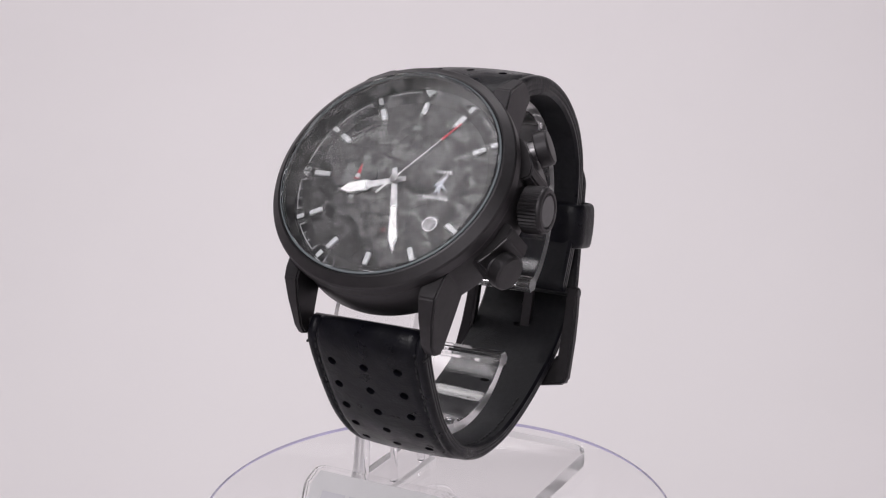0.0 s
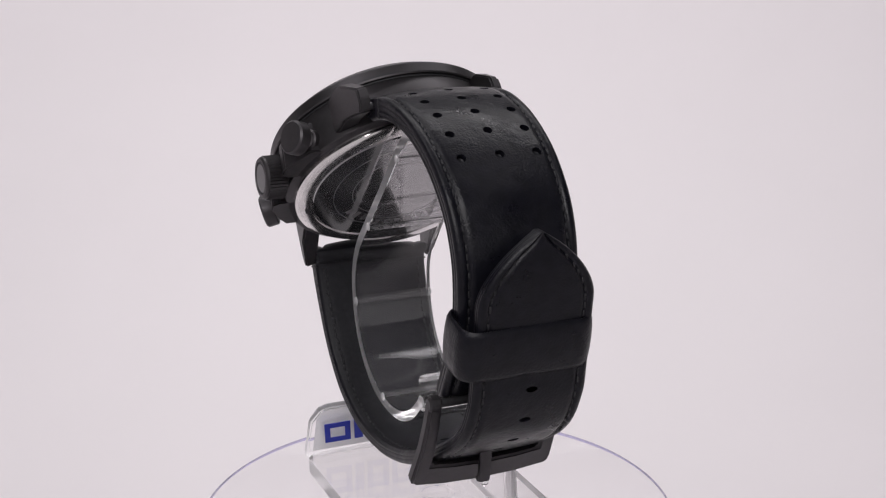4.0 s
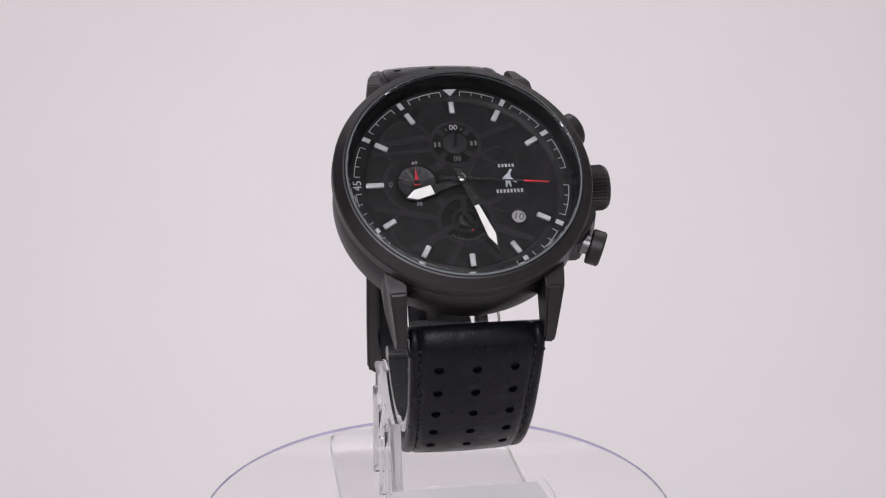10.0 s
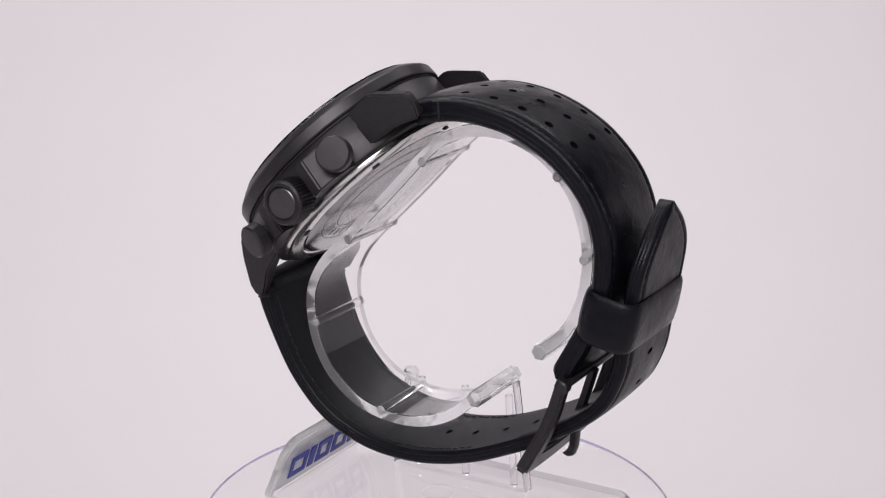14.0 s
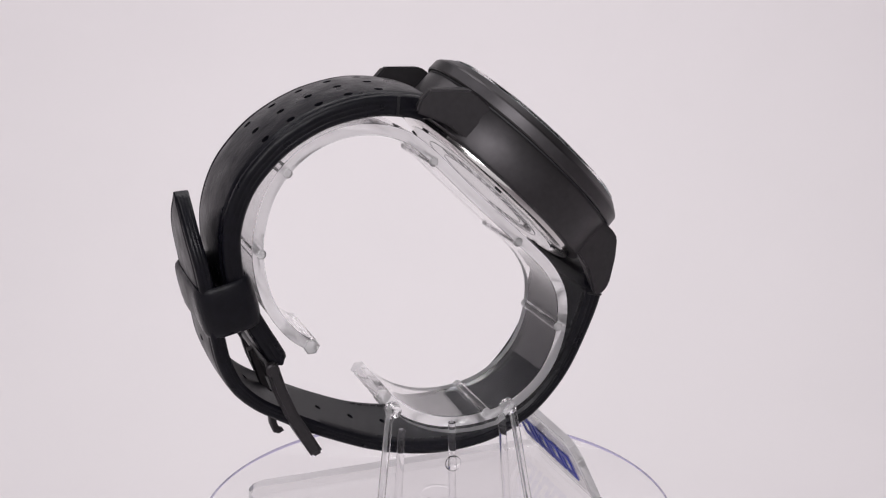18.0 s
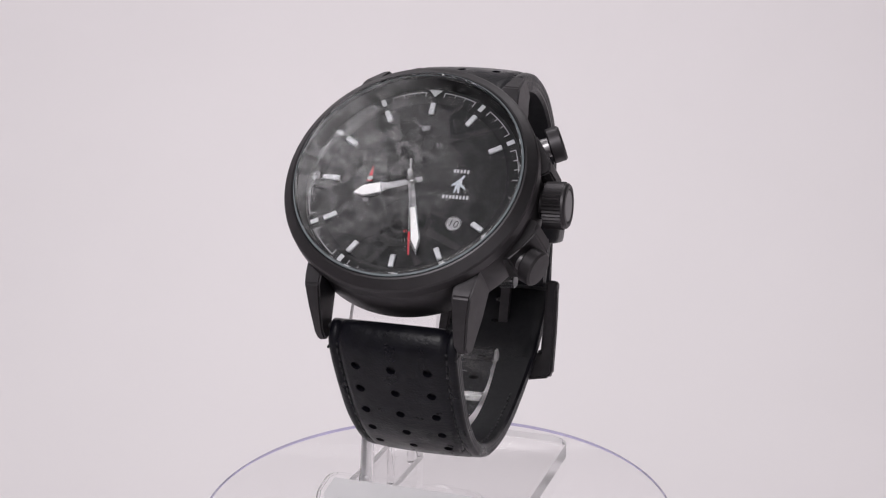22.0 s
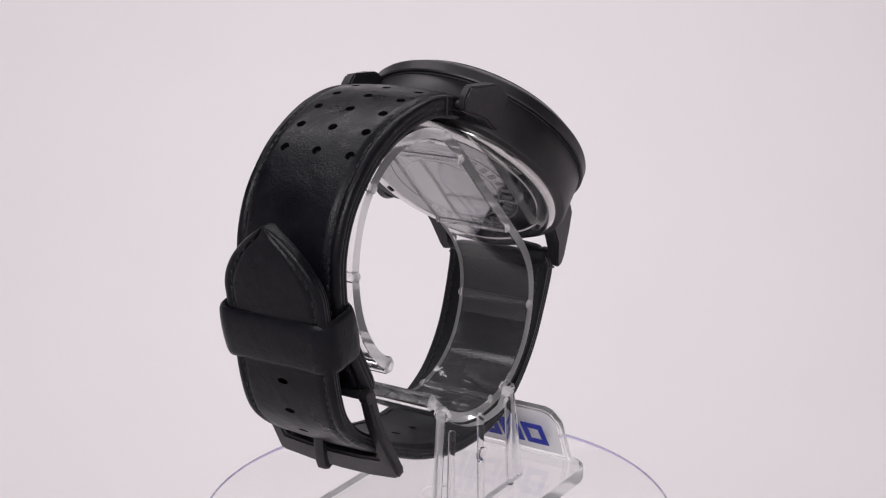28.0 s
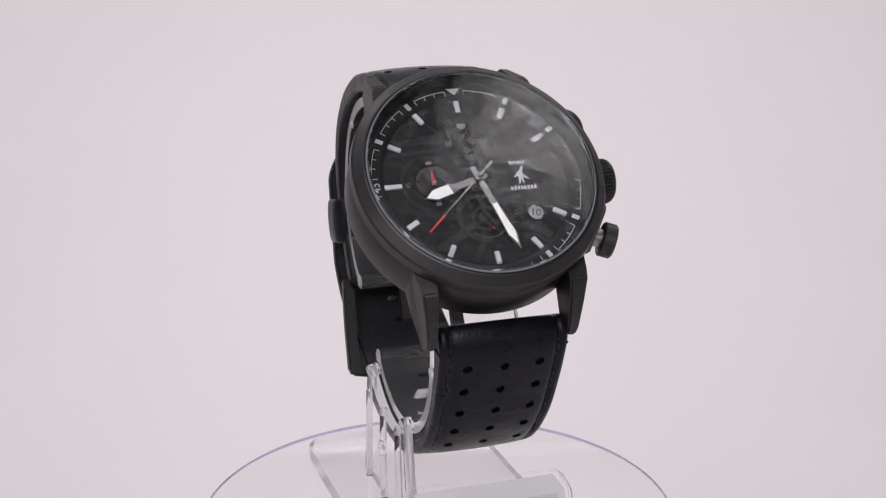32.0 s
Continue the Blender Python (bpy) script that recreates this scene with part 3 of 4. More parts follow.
part("red_dot", lathe([(0, 0.02), (0.3, 0.02), (0.3, 0.08), (0, 0.08)], 16), RED, dial, m=DIAL @ Matrix.Translation((0.9, -9.6, 0)))
letters("60", 1.1, DIAL @ Matrix.Translation((-8.0, 4.35, 0.03)), WHITE_PAINT, dial, depth=0.02)
letters("30", 1.1, DIAL @ Matrix.Translation((-8.0, -3.95, 0.03)), WHITE_PAINT, dial, depth=0.02)
letters("45", 1.2, DIAL @ Matrix.Translation((-12.6, 0.2, 0.03)) @ Matrix.Rotation(radians(90), 4, "Z"), GREY_PAINT, dial, depth=0.02)
letters("00", 1.55, DIAL @ Matrix.Translation((-0.2, 11.5, 0.12)), WHITE_PAINT, dial, depth=0.02)
for u in (-3.5, 3.1):
    for du in (-0.38, 0.38):
        part("figure_bar", box(u + du - 0.2, u + du + 0.2, 7.55, 8.5, 0.105, 0.13), GREY_PAINT, dial, smooth=0, m=DIAL)
letters("00", 1.4, DIAL @ Matrix.Translation((-0.2, 4.85, 0.12)), GREY_PAINT, dial, depth=0.02)

# maker's mark: plain blocks in two lines with a plain slanted shape between
for line, (count, width, height, v) in enumerate(((5, 3.1, 0.75, 3.1), (8, 5.0, 0.85, -2.15))):
    step = width / count
    for k in range(count):
        u = 8.35 - width / 2 + (k + 0.5) * step
        part("mark_block", box(u - step * 0.30, u + step * 0.30, v - height * 0.42, v + height * 0.42, 0.01, 0.05), WHITE_PAINT, dial, smooth=0, m=DIAL)
part("mark_shape", prism([(7.75, -1.3), (8.0, -1.3), (8.3, -0.3), (8.55, -1.3), (8.8, -1.25), (8.7, 0.1), (9.75, -0.55), (9.85, -0.4), (8.95, 0.6), (8.85, 1.3), (9.3, 2.2), (8.95, 2.4), (8.4, 1.5), (7.75, 0.9), (7.1, 0.2), (7.2, 0.05), (7.9, 0.35)], 0.01, 0.05),
     material("pale_blue_print", (0.36, 0.39, 0.44), 0.5), dial, "plain pale blue printed mark", smooth=0, m=DIAL)
part("date_frame", lathe([(1.22, 0.01), (1.46, 0.01), (1.46, 0.14), (1.22, 0.14)], 40, closed=True), HAND_BLACK, dial, m=DIAL @ Matrix.Translation((9.2, -7.45, 0)))
part("date_disc", lathe([(0, 0.005), (1.24, 0.005), (1.24, 0.03), (0, 0.03)], 40), DATE_GREY, dial, "grey date disc", m=DIAL @ Matrix.Translation((9.2, -7.45, 0)))
letters("10", 2.0, DIAL @ Matrix.Translation((9.2, -7.45, 0.05)) @ Matrix.Rotation(radians(-14), 4, "Z"), DRUM, dial, depth=0.015)

# hands (local y along the hand, z up from the dial)
def hand_bar(outline, h0, h1, bevel=0.05):
    return prism(outline, h0, h1, bevel, 1)


def hour_pose(clock):
    return DIAL @ Matrix.Rotation(radians(-clock), 4, "Z")


hh = part("hour_hand", hand_bar([(-0.55, -2.0), (0.55, -2.0), (0.62, 4.6), (1.15, 5.6), (1.2, 9.0), (0.0, 11.0), (-1.2, 9.0), (-1.15, 5.6), (-0.62, 4.6)], 0.75, 0.95), HAND_BLACK, watch, m=hour_pose(252.8))
part("lume", hand_bar([(-0.95, 5.75), (0.95, 5.75), (1.0, 8.9), (0.0, 10.6), (-1.0, 8.9)], 0.93, 1.06, 0.03), LUME, hh, "white luminous filling", m=hour_pose(252.8))
mh = part("minute_hand", hand_bar([(-0.5, -2.4), (0.5, -2.4), (0.62, 5.2), (0.98, 12.4), (0.0, 15.6), (-0.98, 12.4), (-0.62, 5.2)], 1.2, 1.38), HAND_BLACK, watch, m=Matrix.Identity(4))
part("lume", hand_bar([(-0.42, 5.8), (0.42, 5.8), (0.72, 12.2), (0.0, 14.3), (-0.72, 12.2)], 1.36, 1.46, 0.03), LUME, mh, "white luminous filling")
sh = part("second_hand", hand_bar([(-0.24, -4.2), (0.24, -4.2), (0.15, 0.0), (0.12, 10.8), (-0.12, 10.8), (-0.15, 0.0)], 1.62, 1.74, 0.0), HAND_BLACK, watch, "thin grey second hand with a red tip")
part("red_tip", hand_bar([(-0.17, 10.8), (0.17, 10.8), (0.14, 15.3), (-0.14, 15.3)], 1.62, 1.76, 0.0), RED, sh, "red tip")
part("hub_cap", lathe([(0, 1.6), (0.8, 1.6), (0.8, 1.85), (0.5, 2.0), (0, 2.0)], 24), HAND_BLACK, sh)
part("hand_post", lathe([(0, 0.0), (0.45, 0.0), (0.45, 1.62), (0, 1.62)], 20), HAND_BLACK, watch, m=DIAL)
part("small_hand", hand_bar([(-0.5, -0.6), (0.5, -0.6), (0.0, 2.75)], 0.46, 0.54, 0.0), RED, watch, "small red subdial hand", m=DIAL @ Matrix.Translation((-8.0, 0.2, 0)))
part("small_hub", lathe([(0, 0.02), (0.5, 0.02), (0.5, 0.6), (0, 0.6)], 20), HAND_BLACK, watch, m=DIAL @ Matrix.Translation((-8.0, 0.2, 0)))
for uu, vv, turn in ((-0.2, 8.2, 10), (-0.2, -7.6, 150)):
    part("subdial_hand", hand_bar([(-0.3, -0.9), (0.3, -0.9), (0.1, 3.0), (-0.1, 3.0)], 0.2, 0.28, 0.0), SUBDIAL, watch, m=DIAL @ Matrix.Translation((uu, vv, 0)) @ Matrix.Rotation(radians(-turn), 4, "Z"))

# crown, guards and pushers on the 3 o'clock side; local z points out of the case
def side_pose(clock, r, h=-4.7, lean=None):
    """z out of the case flank at a clock angle."""
    a = radians(90 - clock)
    return BODY @ Matrix.Translation((r * math.cos(a), r * math.sin(a), h)) @ Matrix.Rotation(a if lean is None else radians(lean), 4, "Z") @ Matrix.Rotation(radians(90), 4, "Y")


crown = empty("crown", "", "")
crown.parent = watch
CR = side_pose(88.4, 21.7, -5.3)
part("crown_stem", lathe([(0, 0), (2.6, 0), (2.6, 1.6), (0, 1.6)], 40), BLACK_STEEL, crown, m=CR)
bm = bmesh.new()
teeth = 40
ring_pts = []
for i in range(teeth * 2):
    a = math.pi * i / teeth
    r = 4.2 if i % 2 else 3.9
    ring_pts.append((r * math.cos(a), r * math.sin(a)))
part("crown_grip", prism(ring_pts, 1.6, 4.9, 0.0), BLACK_STEEL, crown, "knurled black crown", smooth=20, m=CR)
part("crown_cap", lathe([(0, 4.85), (4.05, 4.85), (4.0, 5.3), (3.7, 5.62), (3.15, 5.66), (2.95, 5.3), (0, 5.3)], 48), BLACK_STEEL, crown, smooth=25, m=CR)
part("crown_face", lathe([(0, 5.32), (2.75, 5.32), (2.85, 5.4), (2.65, 5.56), (0, 5.6)], 48), CROWN_BLACK, crown, "polished dark disc set into the crown", smooth=25, m=CR)
for clock in (59, 117.5):
    lean = 26 if clock < 90 else -24
    ps = side_pose(clock, 20.3, -5.1, lean)
    push = empty("pusher", "", "")
    push.parent = watch
    part("pusher_collar", lathe([(0, 0), (2.2, 0), (2.2, 2.9), (1.9, 3.2), (0, 3.2)], 40), BLACK_STEEL, push, m=ps)
    part("pusher_stem", lathe([(0, 3.1), (1.75, 3.1), (1.75, 4.6), (0, 4.6)], 36), SATIN_STEEL, push, "bare steel pusher stem", m=ps)
    part("pusher_cap", lathe([(0, 4.6), (2.95, 4.6), (3.2, 4.85), (3.2, 6.8), (2.85, 7.15), (0, 7.25)], 48), BLACK_STEEL, push, "black round pusher cap", m=ps)
# crown guards: two faceted blocks between crown and pushers
for sgn in (1, -1):
    pts = [(19.0, sgn * 4.3), (23.4, sgn * 4.3), (24.6, sgn * 5.2), (24.4, sgn * 7.2), (22.4, sgn * 10.2), (20.6, sgn * 12.6), (18.0, sgn * 12.6)]
    if sgn < 0:
        pts = pts[::-1]
    g = prism(pts, -8.2, -1.5, 0.0)
    for v in g.verts:
        if v.co.x > 20 and v.co.z > -3:
            v.co.x -= 0.9
    bmesh.ops.bevel(g, geom=g.edges, offset=0.3, segments=2, affect="EDGES", clamp_overlap=True)
    part("crown_guard", g, BLACK_STEEL, watch, "sloping crown guard", smooth=25, m=BODY)

# lugs: faceted claws, narrower towards the tip
def lug(sv, su):
    if sv > 0:
        prof = [(17.0, 0.3), (19.6, 0.45), (21.4, 0.2), (26.9, -4.5), (27.0, -6.0), (26.8, -7.6), (25.9, -9.3), (23.0, -8.1), (20.2, -7.2), (17.0, -6.8)]
    else:
        prof = [(17.0, 0.3), (19.6, 0.45), (21.4, 0.1), (24.2, -2.6), (27.3, -6.8), (27.7, -8.8), (26.7, -10.4), (25.2, -10.1), (20.6, -8.2), (17.0, -6.9)]
    bm = bmesh.new()
    rows = []
    for v, h in prof:
        k = min(1, max(0, (v - 15) / 13))
        inner, outer = 12.0, (16.6 if su > 0 else 16.2) - max(0, v - 15.2) * 0.20
        root = 12.6 if v == 17.0 else v   # the root runs slantwise into the case
        rows.append((bm.verts.new((su * inner, sv * v, h)), bm.verts.new((su * (outer - 0.05), sv * root, h - 0.5 * k))))
    n = len(rows)
    for i in range(n):
        a, b = rows[i], rows[(i + 1) % n]
        bm.faces.new((a[0], a[1], b[1], b[0]))
    bm.faces.new([r[0] for r in rows])
    bm.faces.new([r[1] for r in rows][::-1])
    bmesh.ops.recalc_face_normals(bm, faces=bm.faces)
    bmesh.ops.bevel(bm, geom=bm.edges, offset=0.35, segments=2, affect="EDGES", clamp_overlap=True)
    return part("lug", bm, BLACK_STEEL, watch, "faceted satin black lug", smooth=25, m=BODY)


for sv in (1, -1):
    for su in (1, -1):
        lug(sv, su)
    v, h = (25.6, -8.0) if sv > 0 else (-24.9, -9.0)
    part("spring_bar", rod((-12.2, v, h), (12.2, v, h), 0.7), GUNMETAL, watch, m=BODY)


# ---- strap ----


def skew(y, z, short=False):
    """The strap lies a little askew: its middle wanders across as it goes round."""
    if short:
        return -0.012 * max(0, y)
    return 0.1 - 0.012 * y - 1.0 * min(1, max(0, (z - 25) / 15)) * min(1, max(0, (y - 20) / 10))


def strap_section(half, thick, pad):
    """Outline of (x, out): flat lining inside at -thick, edges at 0, padded middle, sunk stitch lines."""
    flat = [((half - 0.5) * (k / 4 - 1), -thick) for k in range(9)]
    pts = [(half, -thick + 0.5), (half, -0.70 * thick), (half - 0.08, -0.66 * thick), (half, -0.62 * thick), (half, -0.44 * thick), (half - 0.06, -0.40 * thick), (half, -0.36 * thick),
           (half, -0.45), (half - 0.4, 0.0),
           (half - 1.1, 0.16), (half - 1.45, 0.02), (half - 1.75, -0.26), (half - 2.1, 0.0), (half - 2.5, 0.2 + 0.15 * pad)]
    arch = []
    for k in range(9):
        a = -1 + 2 * k / 8
        arch.append((-(half - 3.1) * a, 0.15 + pad * (1 - 0.6 * a * a)))
    left = [(-x, o) for x, o in pts[::-1]]
    return flat + pts + arch + left


def strap(name, points, half_of, thick_of, pad_of, label, n=90, round_start=True, tip=0.0, side=1, round_end=False):
    path, length = spline(points, n)
    path = [(p, t * side, s) for p, t, s in path]

    def section(s):
        th, half = thick_of(s), half_of(s)
        w = s * length
        sc = 1.0
        if round_start and w < 2.0:
            sc = math.sqrt(max(0.02, 1 - ((2.0 - w) / 2.0) ** 2))
        end = (1 - s) * length
        if round_end and end < 1.8:
            sc = math.sqrt(max(0.02, 1 - ((1.8 - end) / 1.8) ** 2))
        sec = strap_section(max(half, 3.4), th, pad_of(s) * (min(1, end / tip) if tip else 1))
        if half < 3.4:
            sec = [(x * half / 3.4, o) for x, o in sec]
        return [(x, -th / 2 + (o + th / 2) * sc) for x, o in sec]

    bm = sweep(path, section, 1)
    bm.faces.ensure_lookup_table()
    around = len(section(0.5))
    for i in range(len(path) - 1):
        for j in range(8):
            bm.faces[i * around + j].material_index = 1
    for v in bm.verts:
        v.co.x += MID + skew(v.co.y, v.co.z, side < 0)
    ob = part(name, bm, LEATHER, watch, label, smooth=50)
    ob.data.materials.append(LINING)
    return path, length, ob


def along(path, share):
    i = min(len(path) - 1, max(0, round(share * (len(path) - 1))))
    return path[i]


def frame_at(path, share, x, out):
    """A pose on the strap: local x across, y along, z outward."""
    p, t, s = along(path, share)
    nrm = (t[1], -t[0])
    y, z = p[0] + nrm[0] * out, p[1] + nrm[1] * out
    return Matrix(((1, 0, 0, x + MID + skew(y, z, path[0][0][1] > 70)), (0, t[0], nrm[0], y), (0, t[1], nrm[1], z), (0, 0, 0, 1)))


def stitches(owner, path, length, half_of, thick_of, s0, s1, xs=(-1, 1), inset=1.75, inside=False):
    for sx in xs:
        bm = bmesh.new()
        count = int((s1 - s0) * length / 1.55)
        for i in range(count):
            s = s0 + (s1 - s0) * (i + 0.5) / count
            th = thick_of(s)
            out = -0.2 if not inside else -th - 0.02
            wob = 0.12 * math.sin(i * 2.3 + sx) + 0.07 * math.sin(i * 5.1)
            st = box(-0.22 + wob, 0.22 + wob, -0.58, 0.58, -0.2, 0.2 + 0.06 * math.sin(i * 3.7), 0.12, 1)
            p, t, _ = path[0]
            f = s * (len(path) - 1)
            i0 = min(int(f), len(path) - 2)
            k = f - i0
            m0 = frame_at(path, i0 / (len(path) - 1), sx * max(0.3, half_of(s) - inset), out)
            m1 = frame_at(path, (i0 + 1) / (len(path) - 1), sx * max(0.3, half_of(s) - inset), out)
            m0.translation = m0.translation.lerp(m1.translation, k)
            bmesh.ops.transform(st, matrix=m0, verts=st.verts)
            join(bm, st)
        part("stitching", bm, THREAD, owner, "black stitched seam")


def pits(path, half_shares, cols, r, th_of, deep=1.3):
    bm = bmesh.new()
    for s in half_shares:
        for x in cols:
            cyl = lathe([(r * 0.55, -deep), (r, -deep + 0.2), (r, 0.9), (r + 0.01, 1.6)], 16)
            bmesh.ops.transform(cyl, matrix=frame_at(path, s, x, 0.15 + th_of(s) * (1 - 0.6 * (x / 8.5) ** 2)), verts=cyl.verts)
            join(bm, cyl)
    return bm


LOW = [(-29.0, 49.2), (-31.2, 46.4), (-31.1, 42.8), (-27.9, 34.8), (-24.0, 27.6), (-18.3, 21.3), (-12.2, 17.8), (-5.9, 15.9), (1.6, 15.4), (8.1, 16.1), (15.6, 18.0),
       (23.0, 21.1), (29.0, 24.1), (34.3, 27.2), (38.4, 30.0), (42.0, 33.9), (44.3, 39.2), (45.3, 44.4), (46.2, 50.0), (47.3, 56.8), (48.3, 63.2), (48.6, 69.4)]


def low_half(s):
    half = 12.0 - 1.6 * min(1, s / 0.5) - (0.12 if s < 0.033 else 0.0)
    end = (1 - s) * 137.7 / 12.5
    return half if end > 1 else max(0.5, half * (1 - (1 - end) ** 1.7) ** 0.8)


def low_thick(s):
    return 2.7 + 1.0 * max(0, 1 - s / 0.14) - 0.3 * s


def low_pad(s):
    return 1.0 - 0.75 * min(1, s / 0.35)


low_path, low_len, strap_low = strap("strap_long", LOW, low_half, low_thick, low_pad, "long black leather strap end, padded and perforated", 150, tip=12.5)

UP = [(1.8, 82.6), (3.2, 84.2), (6.0, 85.2), (10.0, 85.8), (14.0, 85.9), (18.5, 85.3), (23.4, 84.0), (28.8, 81.5), (33.8, 78.0), (39.0, 72.1), (41.9, 65.0), (42.3, 58.0), (41.1, 51.0), (38.2, 44.8), (35.6, 40.0), (34.0, 37.0)]


def up_half(s):
    return 12.1 - 1.4 * min(1, s / 0.75) - (0.4 if s < 0.09 else 0.0)


def up_thick(s):
    return 3.3 + 0.9 * max(0, 1 - s / 0.3)


def up_pad(s):
    return 0.65 - 0.25 * s


up_path, up_len, strap_up = strap("strap_short", UP, up_half, up_thick, up_pad, "short black leather strap end, padded and perforated", 100, side=-1, round_end=True)

low_rows = [0.065 + 0.041 * k for k in range(6)]
up_rows = [0.137 + 0.0698 * k for k in range(5)]
cut(strap_low, pits(low_path, low_rows, (-6.8, -0.1, 6.6), 0.86, low_pad))
cut(strap_up, pits(up_path, up_rows, (-7.5, -0.6, 6.3), 0.85, up_pad))
# adjustment holes, through the tail
bm = bmesh.new()
for s in (0.418, 0.470, 0.522, 0.575, 0.650, 0.698, 0.745, 0.795):
    cyl = lathe([(0.8, -6), (0.8, 3)], 16)
    bmesh.ops.scale(cyl, vec=(1.35, 0.7, 1), verts=cyl.verts)
    bmesh.ops.transform(cyl, matrix=frame_at(low_path, s, 0, 0), verts=cyl.verts)
    join(bm, cyl)
cut(strap_low, bm)
for ob in (strap_low, strap_up):
    for f in ob.data.polygons:
        f.use_smooth = True
    ob.data.set_sharp_from_angle(angle=radians(45))
stitches(strap_low, low_path, low_len, low_half, low_thick, 0.045, 0.984)
stitches(strap_up, up_path, up_len, up_half, up_thick, 0.10, 0.97)
stitches(strap_low, low_path, low_len, low_half, low_thick, 0.05, 0.5, inside=True)
for owner, path, share, half_of, th_of in ((strap_low, low_path, 0.037, low_half, low_thick), (strap_up, up_path, 0.097, up_half, up_thick)):
    for sx in (-1, 1):
        part("edge_seam", box(-0.3, 0.12, -0.22, 0.22, -th_of(share) + 0.3, -0.1, 0.1, 1), THREAD, owner, "stitched fold at the strap edge", m=frame_at(path, share + 0.012, sx * half_of(share + 0.012), 0.0))
        part("bar_tack", box(-0.9, 0.9, -0.3, 0.3, -0.6, 0.02, 0.15, 1), THREAD, owner, m=frame_at(path, share, sx * (half_of(share) - 1.9), -0.1))

# keeper loop: a soft, slightly bulging band
kp = Matrix.Translation((MID - 0.45, 42.1, 50.0)) @ Matrix.Rotation(radians(-12), 4, "X")
bm = bmesh.new()
loops = []
for grow, z in ((-0.55, -4.7), (-0.1, -4.45), (0.12, -3.6), (0.28, -1.5), (0.3, 0.5), (0.22, 2.4), (0.05, 3.8), (-0.2, 4.4), (-0.6, 4.7), (-1.25, 4.3), (-1.3, 0.0), (-1.25, -4.3)):
    loops.append([bm.verts.new((x, y, z + 0.25 * math.cos(x * 0.24))) for x, y in rounded_rect(-12.1 - grow, 12.1 + grow, -5.5 - grow, 4.9 + grow, max(1.0, 3.4 + grow), 8)])
for a, b in zip(loops, loops[1:] + loops[:1]):
    for j in range(len(a)):
        bm.faces.new((a[j], a[(j + 1) % len(a)], b[(j + 1) % len(a)], b[j]))
part("keeper", bm, LEATHER, watch, "black leather keeper loop round the strap tail", smooth=60, m=kp)

# buckle: local x across, y from hinge to outer end, z outwards
d = Vector((0, 26.7 - 34.6, 19.2 - 37.2)).normalized()
nz = Vector((0, -d.z, d.y))
BK = Matrix(((1, 0, 0, MID + 0.3), (0, d.y, nz.y, 34.6), (0, d.z, nz.z, 37.2), (0, 0, 0, 1)))
outer = [(-12.6, -1.3), (-10.2, -1.3), (-10.4, 14.0), (-6, 14.7), (0, 15.0), (6, 14.7), (10.4, 14.0), (10.2, -1.3), (12.6, -1.3), (13.6, 18.2), (12.8, 19.2), (7, 20.3), (0, 20.7), (-7, 20.3), (-12.8, 19.2), (-13.6, 18.2)]
bm = prism(outer, -1.1, 1.2)
bmesh.ops.bisect_plane(bm, geom=bm.verts[:] + bm.edges[:] + bm.faces[:], plane_co=(0, 4.5, 0), plane_no=(0, 1, 0))
bmesh.ops.bisect_plane(bm, geom=bm.verts[:] + bm.edges[:] + bm.faces[:], plane_co=(0, 9.5, 0), plane_no=(0, 1, 0))
sharp = [e for e in bm.edges if len(e.link_faces) == 2 and e.calc_face_angle(0) > 0.3]
bmesh.ops.bevel(bm, geom=sharp, offset=0.5, segments=3, affect="EDGES", clamp_overlap=True)
for v in bm.verts:   # the frame bows gently away from the wrist
    v.co.z += 1.1 * (1 - ((v.co.y - 9.5) / 10.8) ** 2) - 0.4
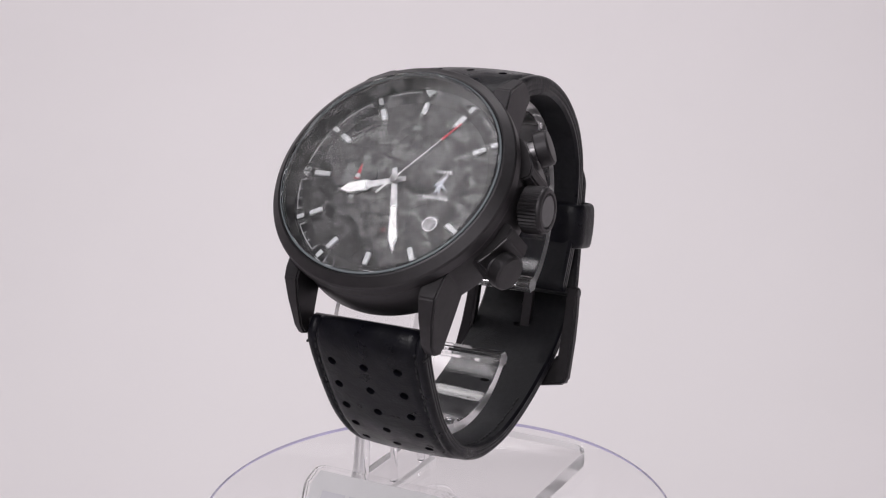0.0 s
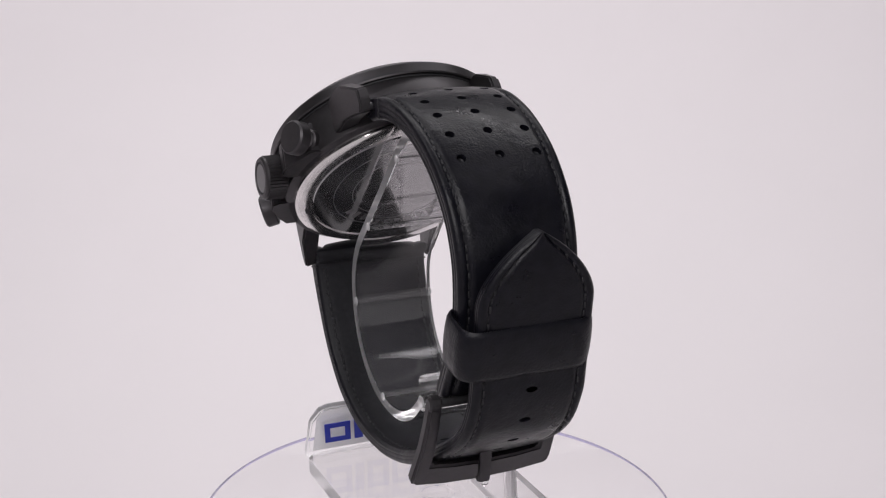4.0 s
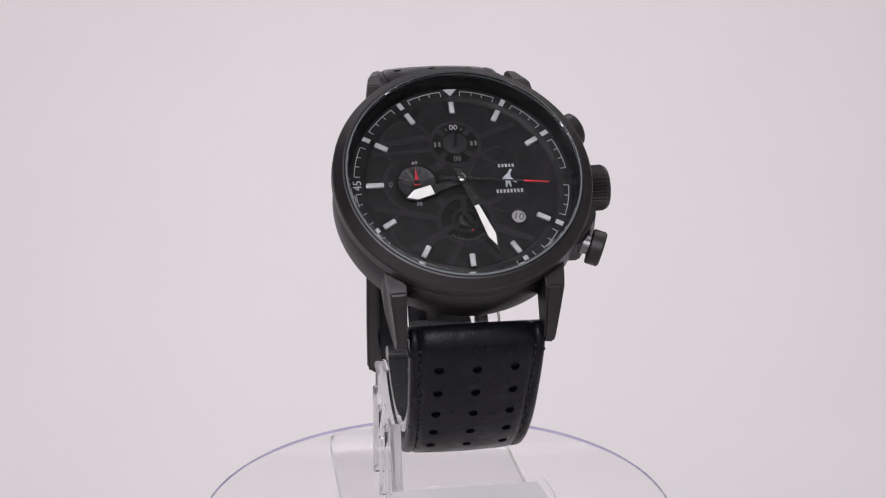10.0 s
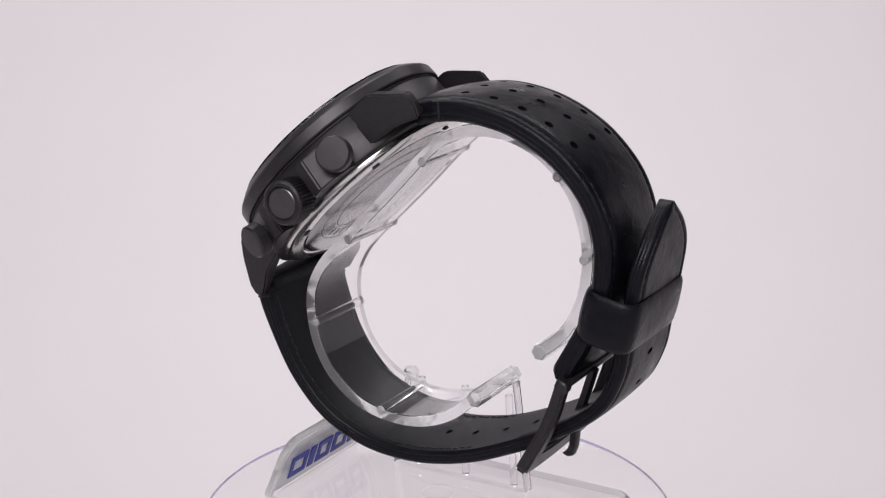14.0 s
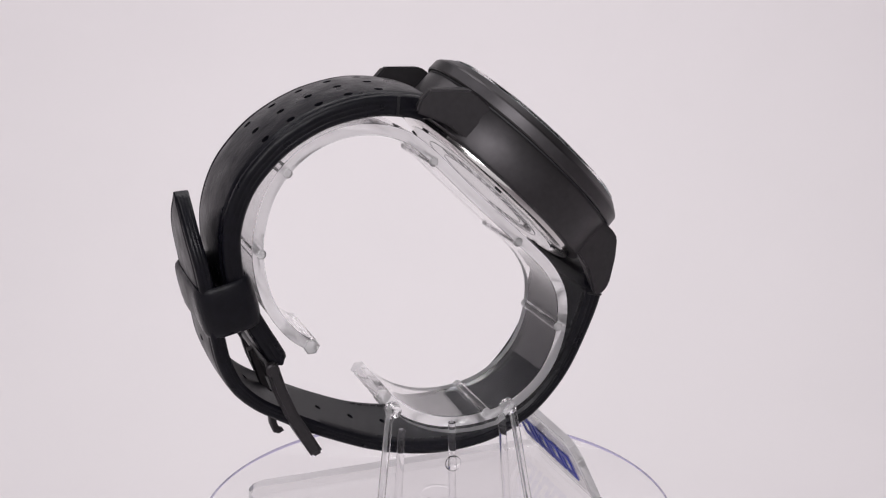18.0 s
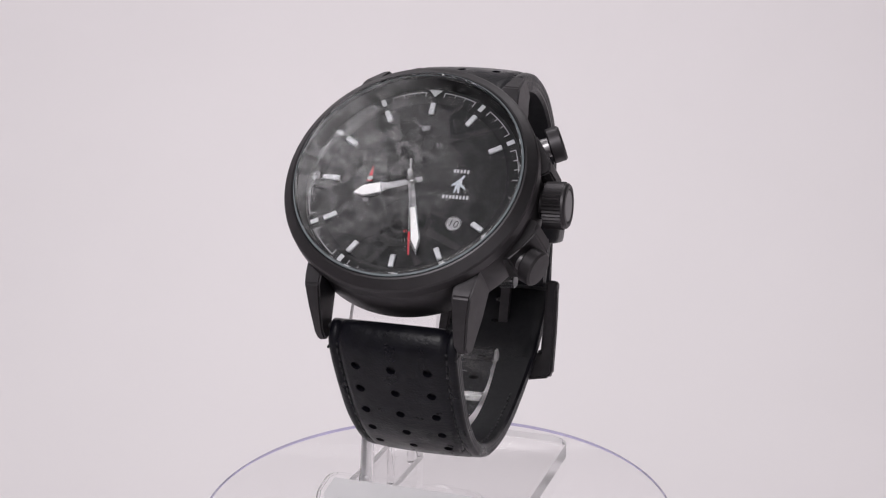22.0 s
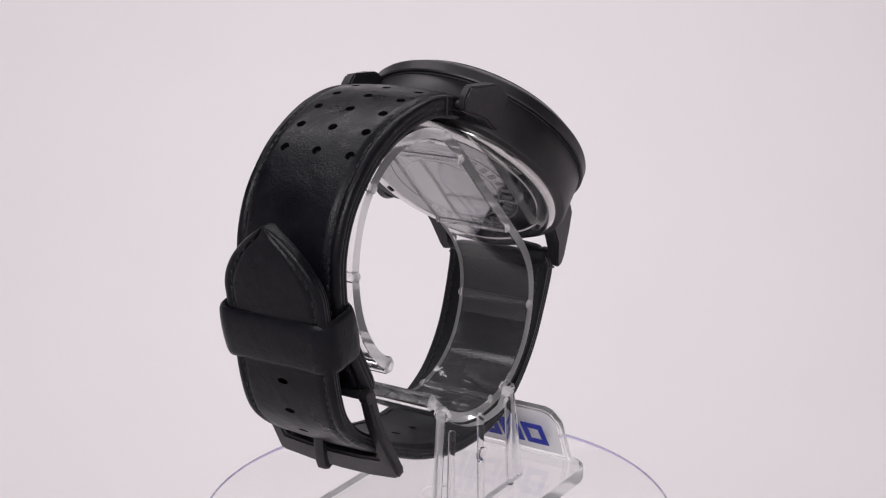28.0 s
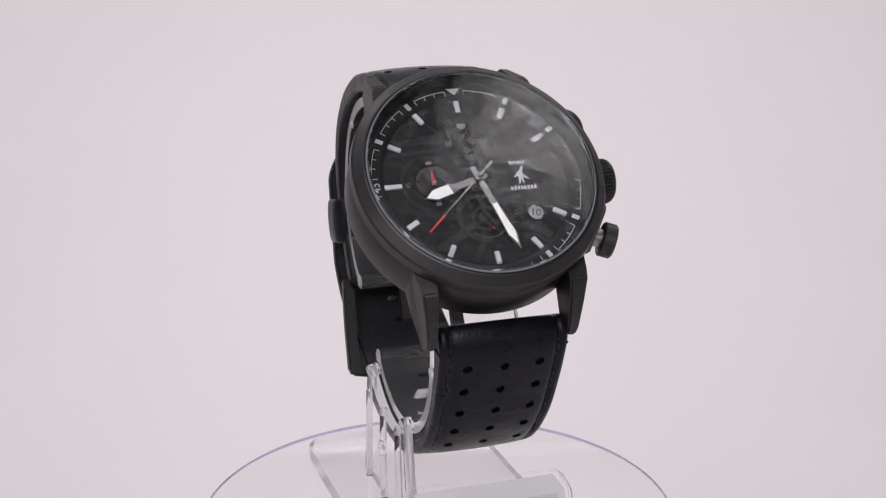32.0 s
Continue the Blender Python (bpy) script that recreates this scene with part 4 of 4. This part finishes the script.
buckle = part("buckle", bm, BLACK_STEEL, watch, "black steel pin buckle frame", smooth=35, m=BK)
for sx in (-1, 1):
    part("knob", rod((sx * 10.4, 0, 0), (sx * 12.65, 0, 0), 1.3, 20, 0.3), BLACK_STEEL, buckle, "rounded hinge knob", m=BK)
part("hinge_bar", rod((-12.4, 0, 0), (12.4, 0, 0), 0.8), GUNMETAL, buckle, m=BK)
bm = bmesh.new()
rings = []
for y, z in ((-0.6, 0.9), (4.0, 1.5), (8.0, 1.9), (11.0, 2.3), (13.0, 3.1), (15.2, 3.8), (16.9, 3.9), (17.5, 3.3)):
    rings.append([bm.verts.new((x, y, z + o)) for x, o in ((-1.0, -0.6), (1.0, -0.6), (1.05, 0.5), (0.7, 0.75), (-0.7, 0.75), (-1.05, 0.5))])
for a, b in zip(rings, rings[1:]):
    for j in range(6):
        bm.faces.new((a[j], a[(j + 1) % 6], b[(j + 1) % 6], b[j]))
bm.faces.new(rings[0][::-1]), bm.faces.new(rings[-1])
bmesh.ops.translate(bm, vec=(1.0, 0, 0), verts=bm.verts)
part("prong", bm, BLACK_STEEL, buckle, "bent black buckle prong", m=BK)

for ob in stand.children_recursive:
    if ob.data.materials[0] in (ACRYLIC, CUFF_ACRYLIC, RIB_CLEAR, PLATE_CLEAR, POST_CLEAR):
        ob.visible_shadow = False
disc.visible_shadow = False


# ---- what moves ----
def motions():
    times = [k * 0.5 for k in range(65)]
    turn = [(t, pose(0, 0, 0, 0, 0, START + SPIN * t)) for t in times]
    walk(table, turn)
    walk(stand, turn)
    walk(watch, turn)

    def hand(clock):
        m = DIAL @ Matrix.Rotation(radians(-clock), 4, "Z")
        m.translation *= MM
        return m

    ticks = [(0.0, hand(6 * 6))]
    for k in range(32):
        ticks += [(k + 0.30, hand(6 * (k + 6))), (k + 0.3667, hand(6 * (k + 7)))]
    ticks += [(32.0, hand(6 * 38))]
    walk(sh, ticks)
    walk(mh, [(t, hand(163.2 + (t - 21.4) * 0.1)) for t in (0.0, 16.0, 32.0)])


motions()
